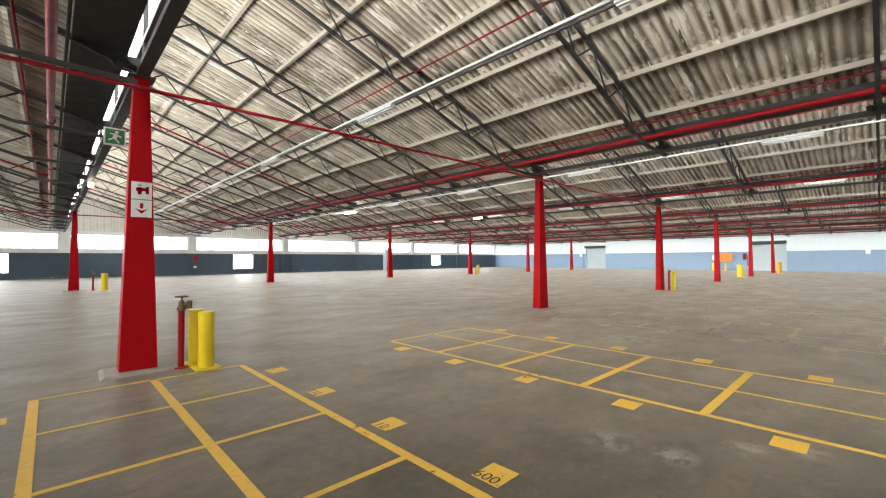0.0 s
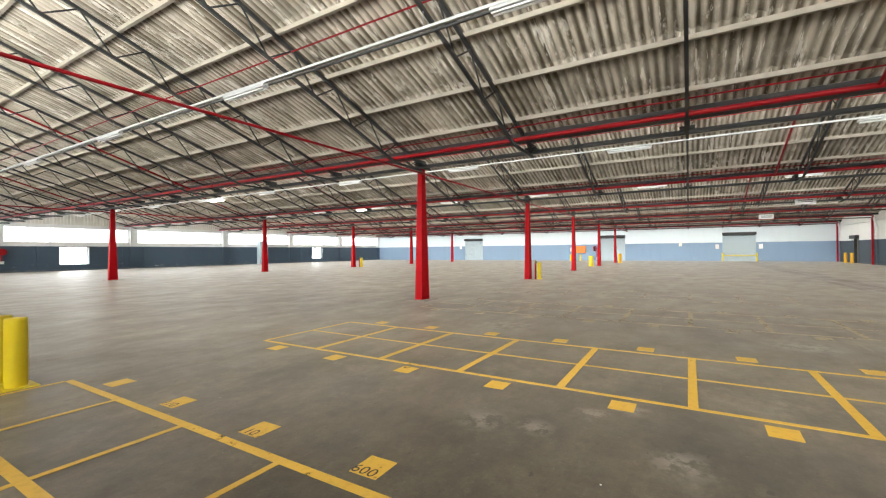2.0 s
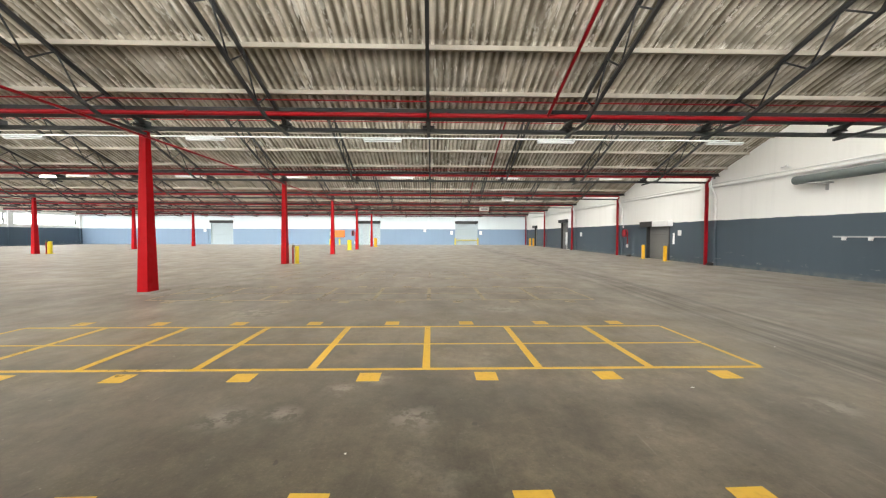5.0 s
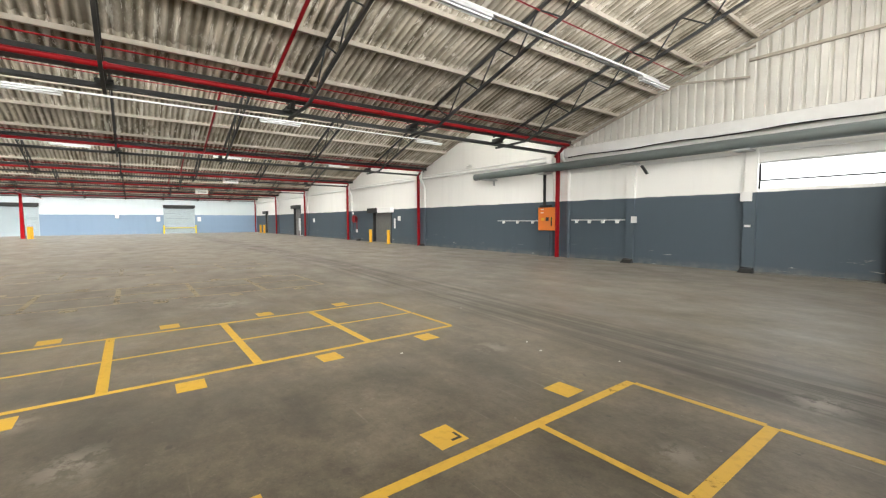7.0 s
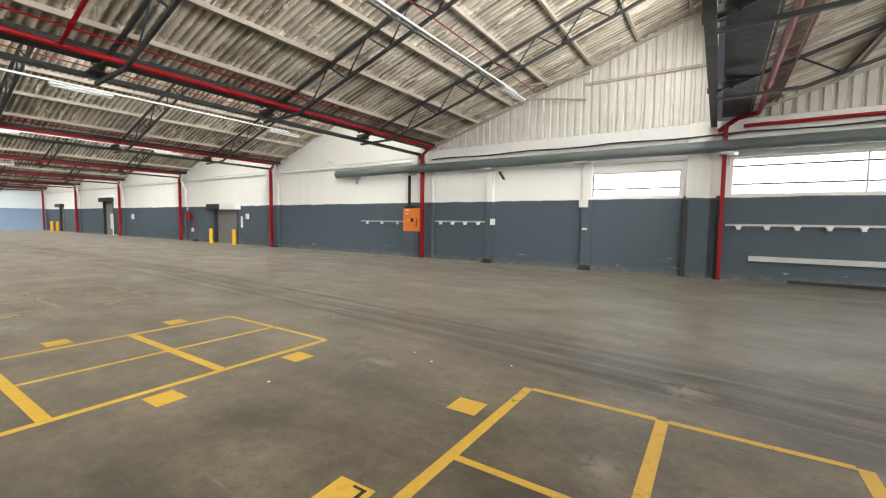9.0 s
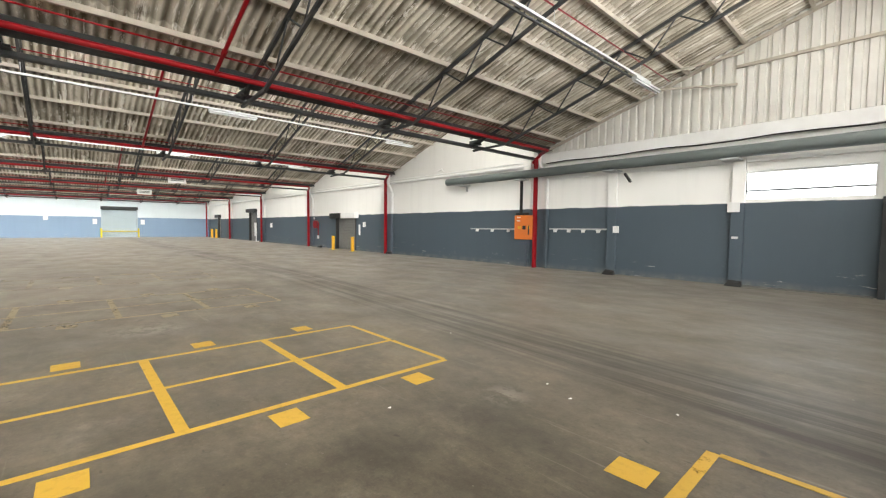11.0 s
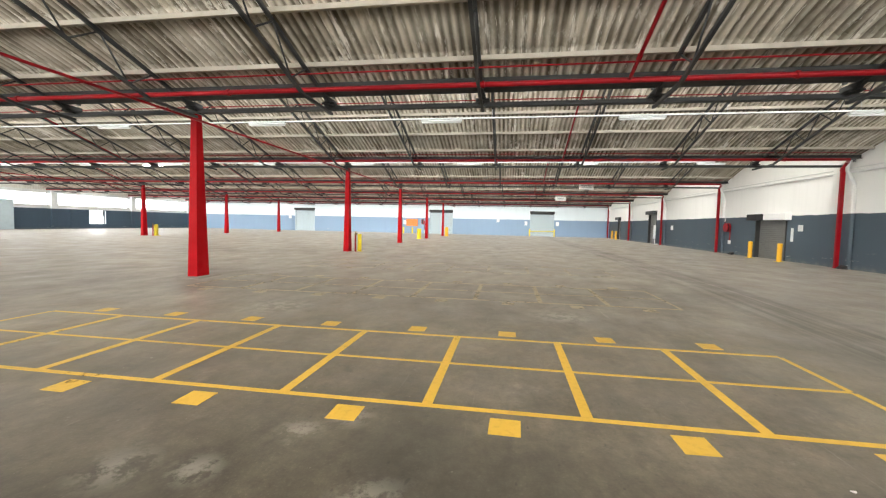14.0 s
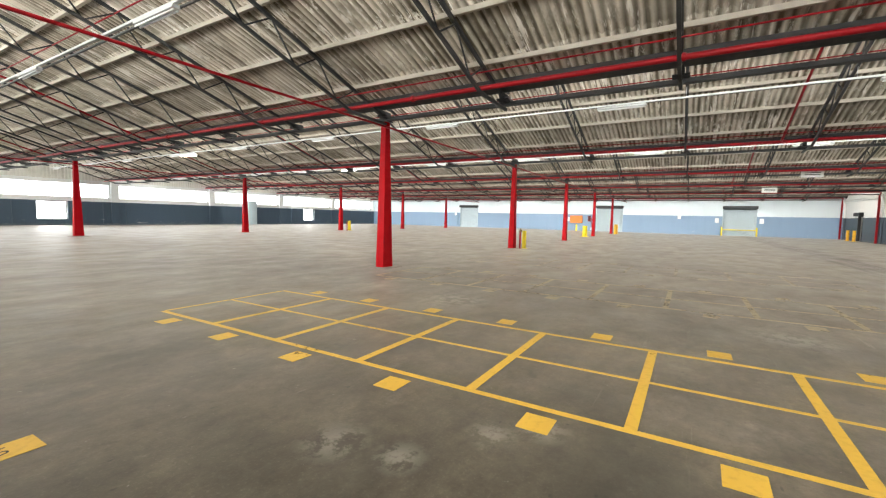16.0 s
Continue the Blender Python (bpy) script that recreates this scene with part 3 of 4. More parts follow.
def marking(xw, xm, xe, y0, step, n, material, squares, widths=(0.07, 0.055, 0.07, 0.095), text=()):
    g = thing("floor_marking", "yellow painted pallet bay grid on the concrete floor" if material == LINE else "faded yellow pallet bay grid on the floor", "floor marking", group="bay markings")
    z = 0.004
    y1 = y0 - n * step
    for x, w in zip((xw, xm, xe), widths):
        part("line", Shape().box(x - w / 2, y1, 0.001, x + w / 2, y0, z), material, g)
    w = widths[3]
    for i in range(n + 1):
        y = y0 - i * step
        ww = 0.06 if i in (0, n) else w
        for a, b in ((xw + widths[0] / 2, xm - widths[1] / 2), (xm + widths[1] / 2, xe - widths[2] / 2)):
            part("cross_line", Shape().box(a, y - ww / 2, 0.001, b, y + ww / 2, z), material, g)
    for x in squares:
        for i in range(n):
            y = y0 - (i + 0.5) * step + random.uniform(-0.025, 0.025) - 0.02
            a = random.uniform(-0.04, 0.04)
            r = [Vector((p * math.cos(a) - q * math.sin(a), p * math.sin(a) + q * math.cos(a), 0)) for p, q in ((-0.135, -0.125), (0.135, -0.125), (0.135, 0.125), (-0.135, 0.125))]
            o = Vector((x, y, 0.001))
            part("number_patch", Shape().solid([o + c for c in r], [o + c + Vector((0, 0, 0.003)) for c in r]), material, g)
    if text:
        for i in (6,):
            y = y0 - (i + 0.5) * step
            part("lettering", Shape().box(xe + 0.2, y - 0.1, 0.0045, xe + 0.225, y - 0.01, 0.0055).box(xe + 0.225, y - 0.1, 0.0045, xe + 0.3, y - 0.08, 0.0055), BLACK, g)
    for body, x, y in text:
        writing("stencilled_number", body, 0.15, pose(x, y, 0.0065, 0, 0, -90), BLACK, g)
    return g


marking(-0.1, 1.075, 2.21, 6.61, 1.392, 8, LINE, (-0.42, 2.5), (0.09, 0.09, 0.085, 0.06), (("600", 2.42, 1.76), ("110", 2.42, 3.15), ("110", 2.42, 4.54)))
marking(5.02, 6.16, 7.305, 6.49, 1.372, 8, LINE, (4.75, 7.6))
marking(10.27, 11.42, 12.6, 6.49, 1.372, 8, FADED, (10.0, 12.9))
marking(15.5, 16.65, 17.8, 6.49, 1.372, 8, GHOST, (15.25, 18.05))

# ---- lights ----
fix_body = Shape().solid([(-0.075, -0.75, 0.02), (0.075, -0.75, 0.02), (0.075, 0.75, 0.02), (-0.075, 0.75, 0.02)], [(-0.06, -0.75, 0.08), (0.06, -0.75, 0.08), (0.06, 0.75, 0.08), (-0.06, 0.75, 0.08)]).mesh("housing", FITTING)
fix_tube = Shape().tube((-0.045, -0.72, -0.012), (-0.045, 0.72, -0.012), 0.016, 8).tube((0.045, -0.72, -0.012), (0.045, 0.72, -0.012), 0.016, 8).mesh("tube", TUBE)
fix_lit = Shape().solid([(-0.13, -0.7, -0.08), (0.13, -0.7, -0.08), (0.13, 0.7, -0.08), (-0.13, 0.7, -0.08)], [(-0.1, -0.72, 0), (0.1, -0.72, 0), (0.1, 0.72, 0), (-0.1, 0.72, 0)]).mesh("diffuser", TUBE_ON)
TRUNK_Z = 5.38
for k in range(-1, 6):
    x = colx(k) + 4.95
    t = thing("lighting_trunking", "white steel lighting trunking hung below the trusses", "trunking", (x, 0, 0), "lighting trunking")
    part("channel", Shape().box(-0.03, -12.5, TRUNK_Z + 0.02, 0.03, NORTH - 2, TRUNK_Z + 0.07), FITTING, t)
    part("cable_tray", Shape().box(0.16, -12.5, TRUNK_Z + 0.05, 0.2, NORTH - 2, TRUNK_Z + 0.09), STEEL, t, "dark cable tray beside the trunking")
    for y in TRUSS_Y:
        if y > -12.5:
            part("hanger", Shape().tube((0, y, TRUNK_Z + 0.05), (0, y, TRUNK_Z + 0.42), 0.008, 6), GALV, t)
    for j in range(-2, 8):
        y = 1.5 + 6.9 * j
        f = thing("fluorescent_fitting", "white twin-tube fluorescent fitting under the trunking", "light fitting", (x, y, TRUNK_Z - 0.085), "light fittings")
        part("housing", fix_body, FITTING, f)
        part("tube", fix_tube, TUBE, f)
    if k >= 1:
        f = thing("lit_fitting", "lit warm-white diffuser light fitting under the trunking", "light fitting", (x, (27.6, 23.8, 22.6, 21.9, 21.5)[k - 1], TRUNK_Z - 0.09), "lit fittings")
        part("housing", fix_body, FITTING, f)
        part("diffuser", fix_lit, TUBE_ON, f, "glowing diffuser")

f = thing("bulkhead_lamp", "lit warm-white bulkhead lamp under the valley girder", "light fitting", (1.02, 18.6, 4.43), "lit fittings")
part("base", Shape().tube((0, 0, -0.06), (0, 0, 0.01), 0.09, 14), WHITE, f)
part("bulb", Shape().tube((0, 0, -0.2), (0, 0, -0.06), 0.08, 14, 0.07), TUBE_ON, f, "glowing bulb")

# ---- south wall ----
for k in range(-1, 7):
    x = colx(k)
    pw = 0.45 if k <= 0 else 0.28
    s = Shape().box(x + 0.1 - pw * 0.2, SOUTH, 0, x + 0.1 + pw * 1.2, SOUTH + 0.16, 4.62)
    single("pilaster", s, WALL_S, "painted masonry pilaster, slate below and white above", "pilaster", "pilasters", "structure", bevel=0.01)
    single("wall_post", Shape().box(x - 0.34, SOUTH + 0.2, 0, x - 0.23, SOUTH + 0.36, 4.4), REDPIPE, "square red steel post against the wall", "post", "wall posts", bevel=0.01)
    if k >= 1:
        d = thing("downpipe", "white rainwater downpipe with an offset at its head", "pipe", (x - 0.72, SOUTH + 0.1, 0), "downpipes")
        part("pipe", Shape().tube((0, 0, 0), (0, 0, 3.6), 0.075, 12), WALL_S, d)
        part("offset", Shape().tube((0, 0, 3.58), (0.3, 0.1, 4.25), 0.075, 12).tube((0.3, 0.1, 4.2), (0.3, 0.1, 4.6), 0.075, 12), WHITE, d)
for x in (8.31, 4.57, -4.4):
    single("pilaster", Shape().box(x - 0.16, SOUTH, 0, x + 0.16, SOUTH + 0.12, 2.46 if x < 0 else 3.75), WALL_S, "slim painted masonry pilaster", "pilaster", "pilasters", "structure", bevel=0.01)
for x in (8.31, 4.57, 21.9, 31.0):
    single("floor_shoe", Shape().solid([(x - 0.22, SOUTH + 0.17, 0), (x + 0.2, SOUTH + 0.17, 0), (x + 0.2, SOUTH + 0.36, 0), (x - 0.22, SOUTH + 0.36, 0)], [(x - 0.18, SOUTH + 0.17, 0.15), (x + 0.15, SOUTH + 0.17, 0.17), (x + 0.13, SOUTH + 0.3, 0.12), (x - 0.15, SOUTH + 0.3, 0.12)]), BLACK, "black rubber block on the floor against the wall", "block", "blocks")
single("ring_beam", Shape().box(WEST, SOUTH, 4.22, colx(1) - 0.4, SOUTH + 0.14, 4.6), WHITE, "white painted concrete ring beam along the wall head", "beam", kind="structure", bevel=0.012)
single("trim", Shape().box(1.6, SOUTH, 3.55, 11.3, SOUTH + 0.08, 3.66), WHITE, "white painted lintel strip on the wall", "trim", kind="structure", bevel=0.008)
# dark strips added in place of the shade on both sides of the pilaster
for x in (0.78, 1.62):
    single("pilaster_shade_strip", Shape().box(x - 0.07, SOUTH + 0.002, 0, x + 0.07, SOUTH + 0.2, 2.3).solid([(x - 0.07, SOUTH + 0.002, 2.3), (x + 0.07, SOUTH + 0.002, 2.3), (x + 0.07, SOUTH + 0.2, 2.3), (x - 0.07, SOUTH + 0.2, 2.3)], [(x - 0.07, SOUTH + 0.002, 2.46), (x + 0.07, SOUTH + 0.002, 2.46), (x + 0.07, SOUTH + 0.03, 2.46), (x - 0.07, SOUTH + 0.03, 2.46)]), GUTTER, "added dark strip standing in for shade beside the wall pilaster", "guard", "guard angles", bevel=0.008)
single("threshold", Shape().box(1.75, SOUTH, 0, 4.45, SOUTH + 0.16, 0.035), CEMENT, "low concrete threshold of a walled-up doorway", "threshold", kind="structure", bevel=0.008)
# low black strip where the wall meets the floor
single("wall_foot_strip", Shape().box(-15, SOUTH, 0, -0.9, SOUTH + 0.05, 0.09), BLACK, "low black strip along the foot of the wall", "skirting", kind="structure", bevel=0.006)
duct = thing("exhaust_duct", "grey-green round metal duct on wall brackets", "duct")
part("run", Shape().tube((WEST + 0.5, SOUTH + 0.5, 3.82), (16.5, SOUTH + 0.5, 3.82), 0.17, 24), DUCT, duct)
for x in (-16, -13, -10, -6.6, -3.2, 4.7, 0.6, 8.2, 12.1, 15.6):
    part("bracket", Shape().box(x - 0.22, SOUTH, 3.6, x + 0.22, SOUTH + 0.66, 3.65).box(x - 0.03, SOUTH, 3.35, x + 0.03, SOUTH + 0.08, 3.62), GALV, duct)
part("cover", Shape().beam((7.75, SOUTH + 0.4, 3.5), (7.55, SOUTH + 0.4, 3.2), 0.12, 0.06), BLACK, duct)
cable = thing("wall_cable", "black cable bundle sagging along the ring beam", "cable")
s = Shape()
px = [(11.0 - 0.9 * i, SOUTH + 0.2, 4.2 + 0.03 * math.sin(i * 1.7)) for i in range(26)]
s.bent(px, 0.022)
part("bundle", s, BLACK, cable)
single("service_pipe", Shape().tube((11.9, SOUTH + 0.1, 4.2), (EAST - 0.2, SOUTH + 0.1, 4.2), 0.07, 10), WHITE, "white painted service pipe along the wall", "pipe")
single("service_conduit", Shape().tube((11.9, SOUTH + 0.06, 4.36), (EAST - 0.2, SOUTH + 0.06, 4.36), 0.025, 8), WHITE, "thin white conduit along the wall", "pipe")
single("wall_pipe", Shape().tube((-19, SOUTH + 0.25, 4.38), (0.3, SOUTH + 0.25, 4.38), 0.05, 10), REDPIPE, "red pipe along the wall above the windows", "pipe")


def window_x(name, x0, x1, z0, z1, y, bars, mids, label):
    w = thing(name, label, "window", kind="structure")
    f = 0.05
    part("window_frame", Shape().box(x0, y, z0, x1, y + f, z0 + f).box(x0, y, z1 - f, x1, y + f, z1).box(x0, y, z0 + f, x0 + f, y + f, z1 - f).box(x1 - f, y, z0 + f, x1, y + f, z1 - f), WHITE, w)
    for b in bars:
        part("glazing_bar", Shape().box(b - 0.02, y + 0.005, z0 + f, b + 0.02, y + f - 0.005, z1 - f), GALV, w)
    for m in mids:
        part("transom", Shape().box(x0 + f, y + 0.008, m - 0.022, x1 - f, y + f - 0.008, m + 0.022), STEEL, w)
    p = part("pane", Shape().box(x0 + f, y + 0.02, z0 + f, x1 - f, y + 0.028, z1 - f), GLASS, w)
    p.visible_shadow = False
    return w


window_x("window_1", 1.78, 4.5, 2.46, 3.3, SOUTH - 0.15, (), (2.75,), "bright frosted strip window with one transom")
window_x("window_2", -9.1, 0.52, 2.46, 3.55, SOUTH - 0.15, (-2.36, -4.6, -6.9), (2.78, 3.3), "bright long strip window with steel bars")


def shutter(name, axis, at, a, b, h, material, head, label, depth=0.2):
    """A roller shutter of slats in an opening along x or y, with its head box inside the room."""
    d = thing(name, label, "door", kind="structure")
    swap = axis == "y"

    def bx(u0, v0, z0, u1, v1, z1):
        return Shape().box(v0, u0, z0, v1, u1, z1) if swap else Shape().box(u0, v0, z0, u1, v1, z1)

    side = -1 if swap else 1
    n = int(h / 0.11)
    v0, v1 = sorted((at - side * depth, at - side * (depth + 0.03)))
    m = bx(a + 0.06, v0, 0.0, b - 0.06, v1, 0.1).mesh("slat", material)
    for i in range(n):
        part("slat", m, material, d).location = (0, 0, 0.11 * i + 0.012)
    backs = sorted((at - side * (depth + 0.05), at - side * (depth + 0.07)))
    part("backing", bx(a, backs[0], 0.0, b, backs[1], h), BLACK, d)
    w0, w1 = sorted((at - side * (depth + 0.02), at + side * 0.02))
    part("guide", bx(a - 0.02, w0, 0, a + 0.07, w1, h), BLACK if not swap else PALE, d)
    part("guide", bx(b - 0.07, w0, 0, b + 0.02, w1, h), BLACK if not swap else PALE, d)
    h0, h1 = sorted((at, at + side * 0.34))
    for u0, u1, mat in head:
        rounded(part("head_box", bx(u0, h0, h - 0.02, u1, h1, h + 0.34), mat, d), 0.02)
    return d


shutter("door_1", "x", SOUTH, 26.1, 28.9, 2.2, SHUTTER, ((25.75, 27.65, WHITE), (27.66, 29.3, BLACK)), "closed grey steel roller shutter with a head box")
shutter("door_2", "x", SOUTH, 45.8, 48.2, 3.0, SHUTTER, ((45.7, 48.3, GUTTER),), "tall closed grey steel roller shutter")
shutter("door_3", "x", SOUTH, 59.2, 60.6, 2.6, SHUTTER, ((59.1, 60.9, BLACK),), "narrow closed grey steel roller shutter")
for i, (a, b, _, h) in enumerate(E_DOORS):
    shutter("door_%d" % (4 + i), "y", EAST, a, b, h - 0.35, PALE, ((a - 0.05, b + 0.05, GUTTER),), "pale closed sectional loading door with dark header")
guard = thing("door_guard", "yellow steel guard rail across the loading door foot", "guard rail")
for y in (-7.75, -4.15):
    part("post", Shape().tube((EAST - 0.3, y, 0), (EAST - 0.3, y, 1.1), 0.09, 12), YELLOW, guard)
part("rail", Shape().tube((EAST - 0.3, -7.75, 0.75), (EAST - 0.3, -4.15, 0.75), 0.06, 10), YELLOW, guard)


def panel_box(name, x0, x1, y, z0, z1, d, material, label, category):
    """A wall cabinet with its door, facing north."""
    b = thing(name, label, category)
    rounded(part("body", Shape().box(x0, y, z0, x1, y + d, z1), material, b), 0.012)
    door = rounded(part("door", Shape().box(x0 + 0.03, y + d, z0 + 0.03, x1 - 0.03, y + d + 0.02, z1 - 0.03), material, b), 0.006)
    return b, door


box, door = panel_box("switchgear_cabinet", 11.52, 12.46, SOUTH + 0.02, 1.14, 2.15, 0.3, ORANGE, "orange steel electrical cabinet mounted on the wall", "cabinet")
ry = SOUTH + 0.34
for x0, x1, z0, z1, mat in ((12.1, 12.26, 1.58, 1.7, AMBER), (11.86, 12.02, 1.56, 1.72, BLACK), (11.66, 11.78, 1.58, 1.72, AMBER), (12.12, 12.3, 2.05, 2.09, WHITE), (12.15, 12.3, 1.9, 1.94, WHITE)):
    part("label_plate", Shape().box(x0, ry, z0, x1, ry + 0.008, z1), mat, door)
part("handle", Shape().box(11.68, ry, 1.35, 11.72, ry + 0.03, 1.72), BLACK, door)
single("cabinet_stand", Shape().box(11.9, SOUTH, 0, 12.5, SOUTH + 0.22, 1.13), WALL_S, "slate painted plinth under the orange cabinet", "plinth", bevel=0.01)
single("cable_riser", Shape().box(12.0, SOUTH + 0.02, 2.16, 12.12, SOUTH + 0.14, 3.7).box(12.22, SOUTH + 0.02, 2.16, 12.34, SOUTH + 0.14, 3.7).box(11.85, SOUTH + 0.02, 2.15, 12.45, SOUTH + 0.24, 2.26), BLACK, "black cable risers dropping into the cabinet", "cable duct")


def socket_rail(x0, x1, z, count):
    r = thing("socket_rail", "white metal socket rail on the wall with hanging plugs", "rail", group="socket rails")
    part("rail", Shape().box(x0, SOUTH, z - 0.03, x1, SOUTH + 0.06, z + 0.03), GALV, r)
    for i in range(count):
        x = x0 + (i + 0.5) * (x1 - x0) / count
        part("socket", Shape().box(x - 0.075, SOUTH + 0.06, z - 0.06, x + 0.075, SOUTH + 0.12, z - 0.01).box(x - 0.05, SOUTH + 0.06, z - 0.13, x + 0.05, SOUTH + 0.15, z - 0.06), WHITE, r)
    return r


socket_rail(12.5, 15.3, 1.57, 3)
socket_rail(8.5, 10.9, 1.6, 4)
socket_rail(-15.0, 0.6, 1.6, 24)
single("low_rail", Shape().box(-15, SOUTH, 0.6, 0.0, SOUTH + 0.07, 0.72).box(-15, SOUTH, 0.58, 0.0, SOUTH + 0.12, 0.6), GALV, "grey metal cable trunking low on the wall", "trunking")
for x, z, w, h in ((8.12, 1.6, 0.2, 0.24), (4.66, 2.28, 0.3, 0.28), (4.6, 1.4, 0.16, 0.07), (25.0, 1.75, 0.3, 0.32), (25.6, 1.4, 0.14, 0.7), (41.7, 1.66, 0.42, 0.4), (32.5, 2.25, 0.2, 0.2)):
    single("switch_box", Shape().box(x - w / 2, SOUTH + 0.122 if x < 9 else SOUTH, z - h / 2, x + w / 2, SOUTH + 0.18 if x < 9 else SOUTH + 0.06, z + h / 2), WHITE, "small white switch box on the wall", "switch box", "switch boxes", bevel=0.008)
single("notice_board", Shape().box(45.0, SOUTH + 0.3, 0.55, 45.5, SOUTH + 0.36, 1.9).box(45.2, SOUTH, 0.0, 45.3, SOUTH + 0.3, 0.06).box(45.2, SOUTH + 0.25, 0, 45.3, SOUTH + 0.3, 1.8), WHITE, "white board on a post beside the shutter", "board")


def hose_reel(m):
    r = thing("hose_reel", "red fire hose reel on a wall bracket", "hose reel", group="hose reels")
    s = Shape().tube((0, 0, 0), (0, 0.04, 0), 0.3, 24).tube((0, 0.04, 0), (0, 0.16, 0), 0.2, 24).tube((0, 0.16, 0), (0, 0.2, 0), 0.3, 24)
    part("drum", s, REDPIPE, r)
    hose = Shape()
    for q in (0.07, 0.1, 0.13):
        for i in range(20):
            a, b = 2 * math.pi * i / 20, 2 * math.pi * (i + 1) / 20
            hose.tube((0.23 * math.cos(a), q, 0.23 * math.sin(a)), (0.23 * math.cos(b), q, 0.23 * math.sin(b)), 0.02, 6)
    part("hose", hose, BLACK, r)
    part("bracket", Shape().tube((0, -0.12, 0), (0, 0, 0), 0.04, 10).box(-0.04, -0.12, -0.9, 0.04, -0.08, 0.1), REDPIPE, r)
    part("notice", Shape().box(-0.16, -0.1, -1.1, 0.16, -0.07, -0.85), WHITE, r)
    r.matrix_basis = m
    return r


hose_reel(pose(31.75, SOUTH + 0.12, 1.75))
hose_reel(pose(colx(4) - 0.1, 7.34 + 0.36, 1.75))

# ---- signs on the near column ----
sg = thing("fire_sign", "white fire equipment sign with red hydrant and arrow", "sign", (1.0, 7.4 - 0.125, 2.56))
for z, nm in ((0.135, "symbol"), (-0.135, "symbol")):
    pl = part("plate", Shape().box(-0.125, -0.012, z - 0.128, 0.125, 0.04, z + 0.128), WHITE, sg)
    if z > 0:
        s = Shape().box(-0.05, -0.016, z - 0.06, 0.0, -0.012, z + 0.05).box(-0.07, -0.016, z - 0.01, 0.08, -0.012, z + 0.04).box(0.05, -0.016, z - 0.05, 0.09, -0.012, z + 0.06).box(-0.05, -0.016, z + 0.07, 0.0, -0.012, z + 0.085)
    else:
        s = Shape().box(-0.02, -0.016, z, 0.02, -0.012, z + 0.08)
        s.solid([(-0.08, -0.016, z), (0.0, -0.016, z - 0.08), (0.08, -0.016, z), (0.0, -0.016, z - 0.03)], [(-0.08, -0.012, z), (0.0, -0.012, z - 0.08), (0.08, -0.012, z), (0.0, -0.012, z - 0.03)])
    part(nm, s, RED, pl)
sg = thing("exit_sign", "green running-figure exit sign hung under the girder", "sign", (0.71, 7.66, 3.53))
part("plate", Shape().box(-0.135, -0.012, -0.135, 0.135, 0.012, 0.135), WHITE, sg)
part("face", Shape().box(-0.115, -0.017, -0.11, 0.115, -0.012, 0.11), GREEN, sg)
part("symbol", Shape().box(0.0, -0.021, 0.05, 0.04, -0.017, 0.09).beam((0.02, -0.019, 0.04), (-0.01, -0.019, -0.02), 0.004, 0.05).beam((-0.01, -0.019, -0.02), (0.05, -0.019, -0.09), 0.004, 0.02).beam((-0.01, -0.019, -0.02), (-0.08, -0.019, -0.06), 0.004, 0.02).beam((0.02, -0.019, 0.03), (0.08, -0.019, 0.0), 0.004, 0.018).beam((0.02, -0.019, 0.03), (-0.06, -0.019, 0.04), 0.004, 0.018), WHITE, sg)
part("strap", Shape().box(0.1, 0.012, -0.02, 0.26, 0.02, 0.02).box(0.2, -0.2, -0.02, 0.26, 0.012, 0.02), GALV, sg)
for x, y, z in ((33.0, -6.5, 4.5), (43.9, -6.0, 4.3)):
    g = thing("aisle_sign", "white hanging aisle sign with unreadable lettering", "sign", (x, y, z), "aisle signs")
    part("board", Shape().box(-0.015, -0.5, -0.2, 0.015, 0.5, 0.2), WHITE, g)
    for dz in (0.06, -0.04):
        part("lettering", Shape().box(-0.019, -0.36, dz - 0.02, -0.015, 0.34, dz + 0.02), GUTTER, g)
    for dy in (-0.45, 0.45):
        part("wire", Shape().tube((0, dy, 0.2), (0, dy, 0.75), 0.006, 6), GALV, g)

# ---- north wall ----
for k in range(-1, 7):
    x = colx(k)
    single("pilaster", Shape().box(x - 0.36, NORTH - 0.2, 0, x + 0.36, NORTH, 4.62), WALL_N, "painted masonry pilaster between the windows", "pilaster", "pilasters", "structure", bevel=0.01)
single("window_sill", Shape().box(WEST, NORTH - 0.1, 2.62, EAST, NORTH + 0.02, 2.85), WHITE, "long white concrete sill under the window strip", "sill", kind="structure", bevel=0.01)
for i, (a, b, z0, z1) in enumerate(N_WINS):
    window_x("window_%d" % (3 + i), a, b, z0, z1, NORTH + 0.1, [a + (b - a) * j / 6 for j in range(1, 6)], (), "bright long strip window in the wall")
for i, (a, b, z0, z1) in enumerate(N_VENTS):
    window_x("window_%d" % (11 + i), a, b, z0, z1, NORTH + 0.1, ((a + b) / 2,), (), "bright square window low in the navy wall")
for x in (14.5, 23.6, 21.5, 46.0):
    single("wall_rib", Shape().box(x - 0.12, NORTH - 0.12, 0, x + 0.12, NORTH, 2.62), WALL_N, "navy painted masonry rib", "pilaster", "ribs", "structure")
single("cupboard", Shape().box(37.9, NORTH - 0.9, 0, 39.2, NORTH - 0.21, 3.3), PALE, "tall pale blue steel cupboard against the wall", "cupboard", bevel=0.02)
hose_reel(pose(12.9 - 0.9, NORTH - 0.35, 1.9, 0, 0, 180))

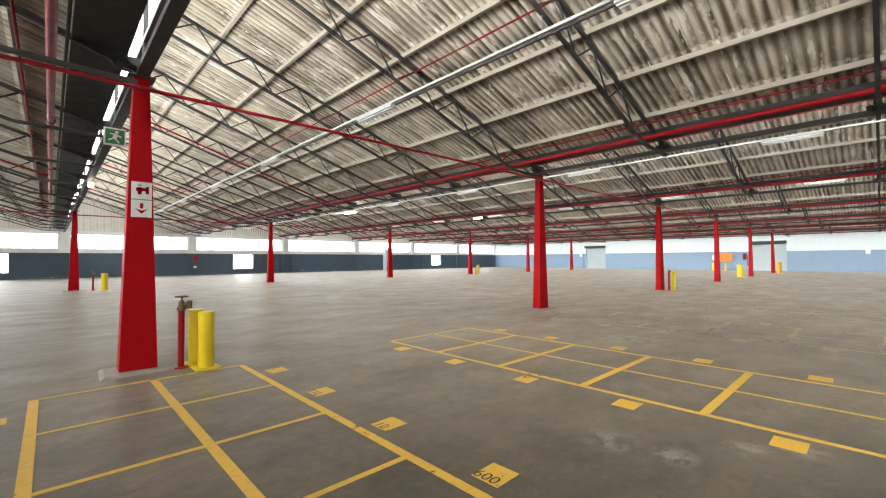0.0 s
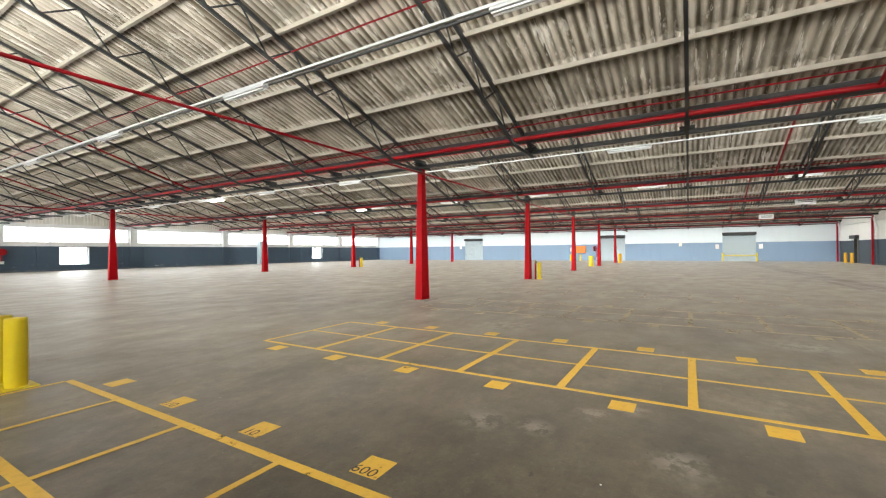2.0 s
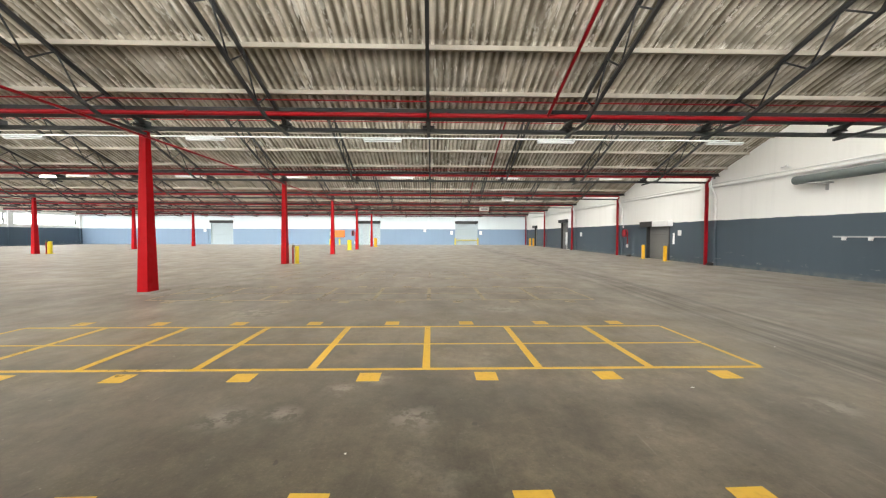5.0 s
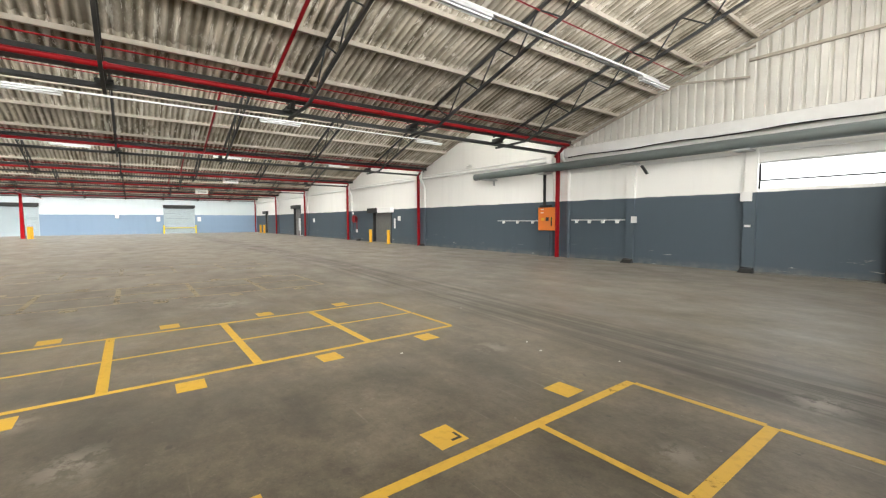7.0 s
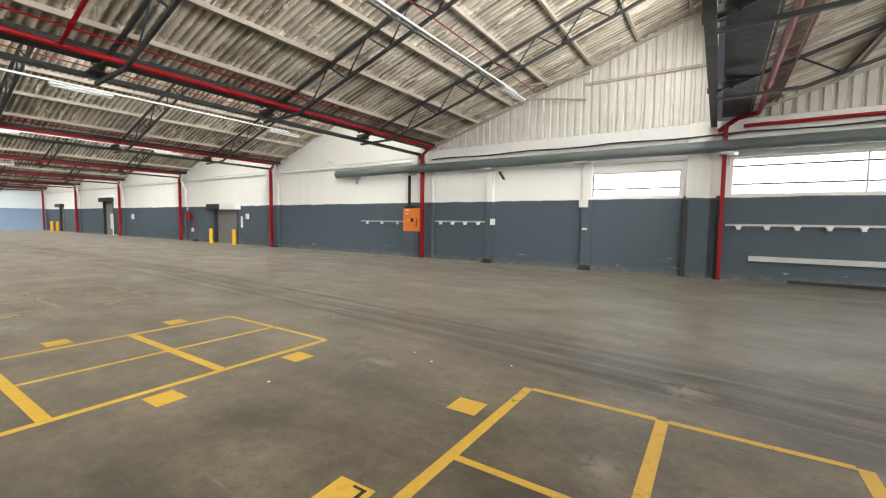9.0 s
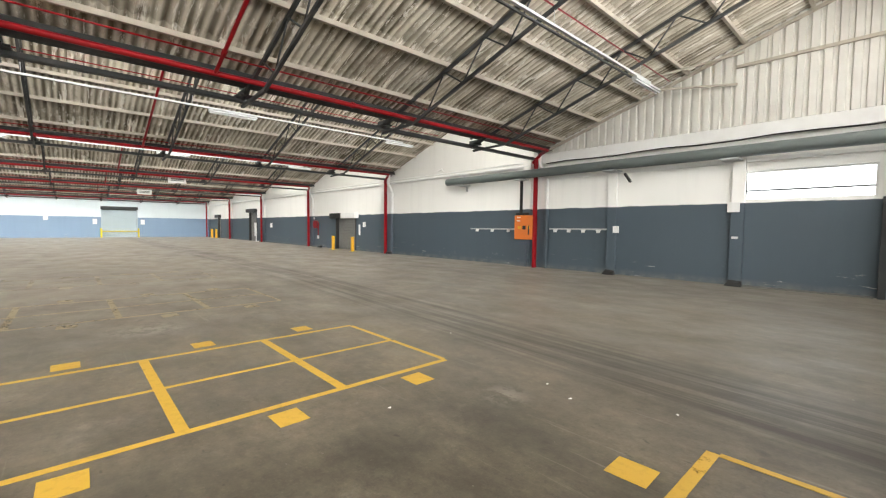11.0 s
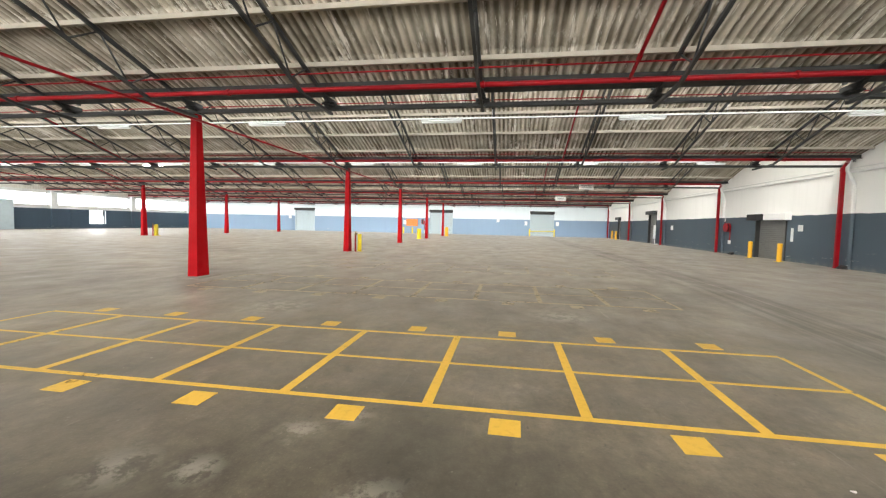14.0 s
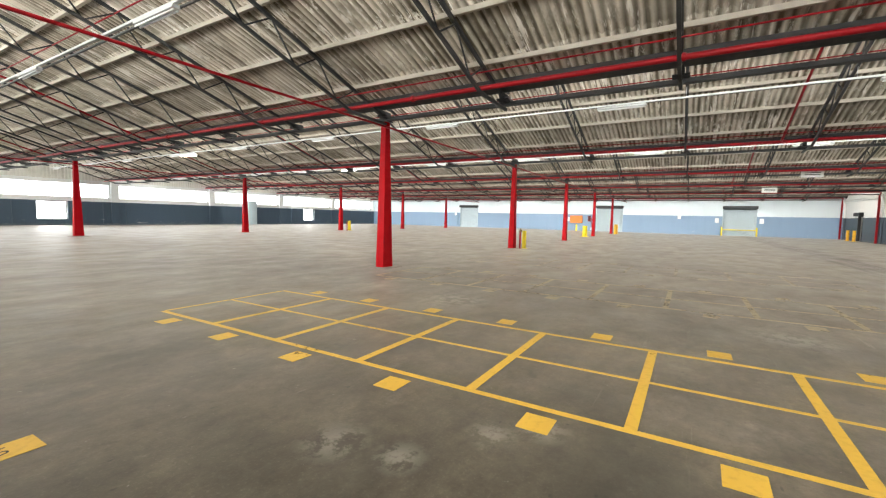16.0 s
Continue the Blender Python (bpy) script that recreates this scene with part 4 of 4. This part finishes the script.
# ---- east wall ----
for y in (-8.5, 15.9, 34.5):
    single("pilaster", Shape().box(EAST - 0.14, y - 0.3, 0, EAST, y + 0.3, 2.46), WALL_E, "painted masonry pilaster beside the loading door", "pilaster", "pilasters", "structure")
e = thing("switchgear_cabinet", "orange steel electrical cabinet on the blue wall", "cabinet")
rounded(part("body", Shape().box(EAST - 0.35, 13.1, 1.15, EAST, 14.9, 2.25), ORANGE, e), 0.015)
part("door", Shape().box(EAST - 0.37, 13.15, 1.2, EAST - 0.35, 14.0, 2.2), ORANGE, e)
part("door", Shape().box(EAST - 0.37, 14.02, 1.2, EAST - 0.35, 14.85, 2.2), ORANGE, e)
for y, z in ((15.2, 1.7), (-3.6, 1.9), (-8.2, 1.9), (0.6, 2.3), (34.6, 2.3)):
    single("switch_box", Shape().box(EAST - 0.2, y - 0.2, z - 0.3, EAST - 0.14 if y in (15.2,) else EAST, y + 0.2, z + 0.3) if y != 15.2 else Shape().box(EAST - 0.12, y - 0.2, z - 0.3, EAST, y + 0.2, z + 0.3), WHITE, "small white switch box on the blue wall", "switch box", "switch boxes")
cam_box = thing("security_camera", "small white security camera on a wall arm", "camera", (17.3, SOUTH, 4.5))
part("arm", Shape().tube((0, 0, 0), (0, 0.22, 0.02), 0.018, 8), WHITE, cam_box)
part("housing", Shape().tube((-0.08, 0.22, 0.06), (0.14, 0.3, 0.0), 0.045, 12), WHITE, cam_box)
rng = random.Random(5)
for x, y in ((3.4, -4.6), (3.75, -4.75), (2.6, -5.0), (5.9, -5.4), (3.1, 0.2), (4.35, -3.2), (0.6, -2.7)):
    a = rng.uniform(0, 6.28)
    r0 = rng.uniform(0.008, 0.017)
    ring = [(x + r0 * rng.uniform(0.5, 1.3) * math.cos(a + i), y + r0 * rng.uniform(0.5, 1.3) * math.sin(a + i)) for i in range(6)]
    single("paper_scrap", Shape().solid([(p, q, 0.0) for p, q in ring], [(p, q, 0.006) for p, q in ring]), WHITE, "tiny pale scrap of litter on the concrete", "litter", "litter scraps")
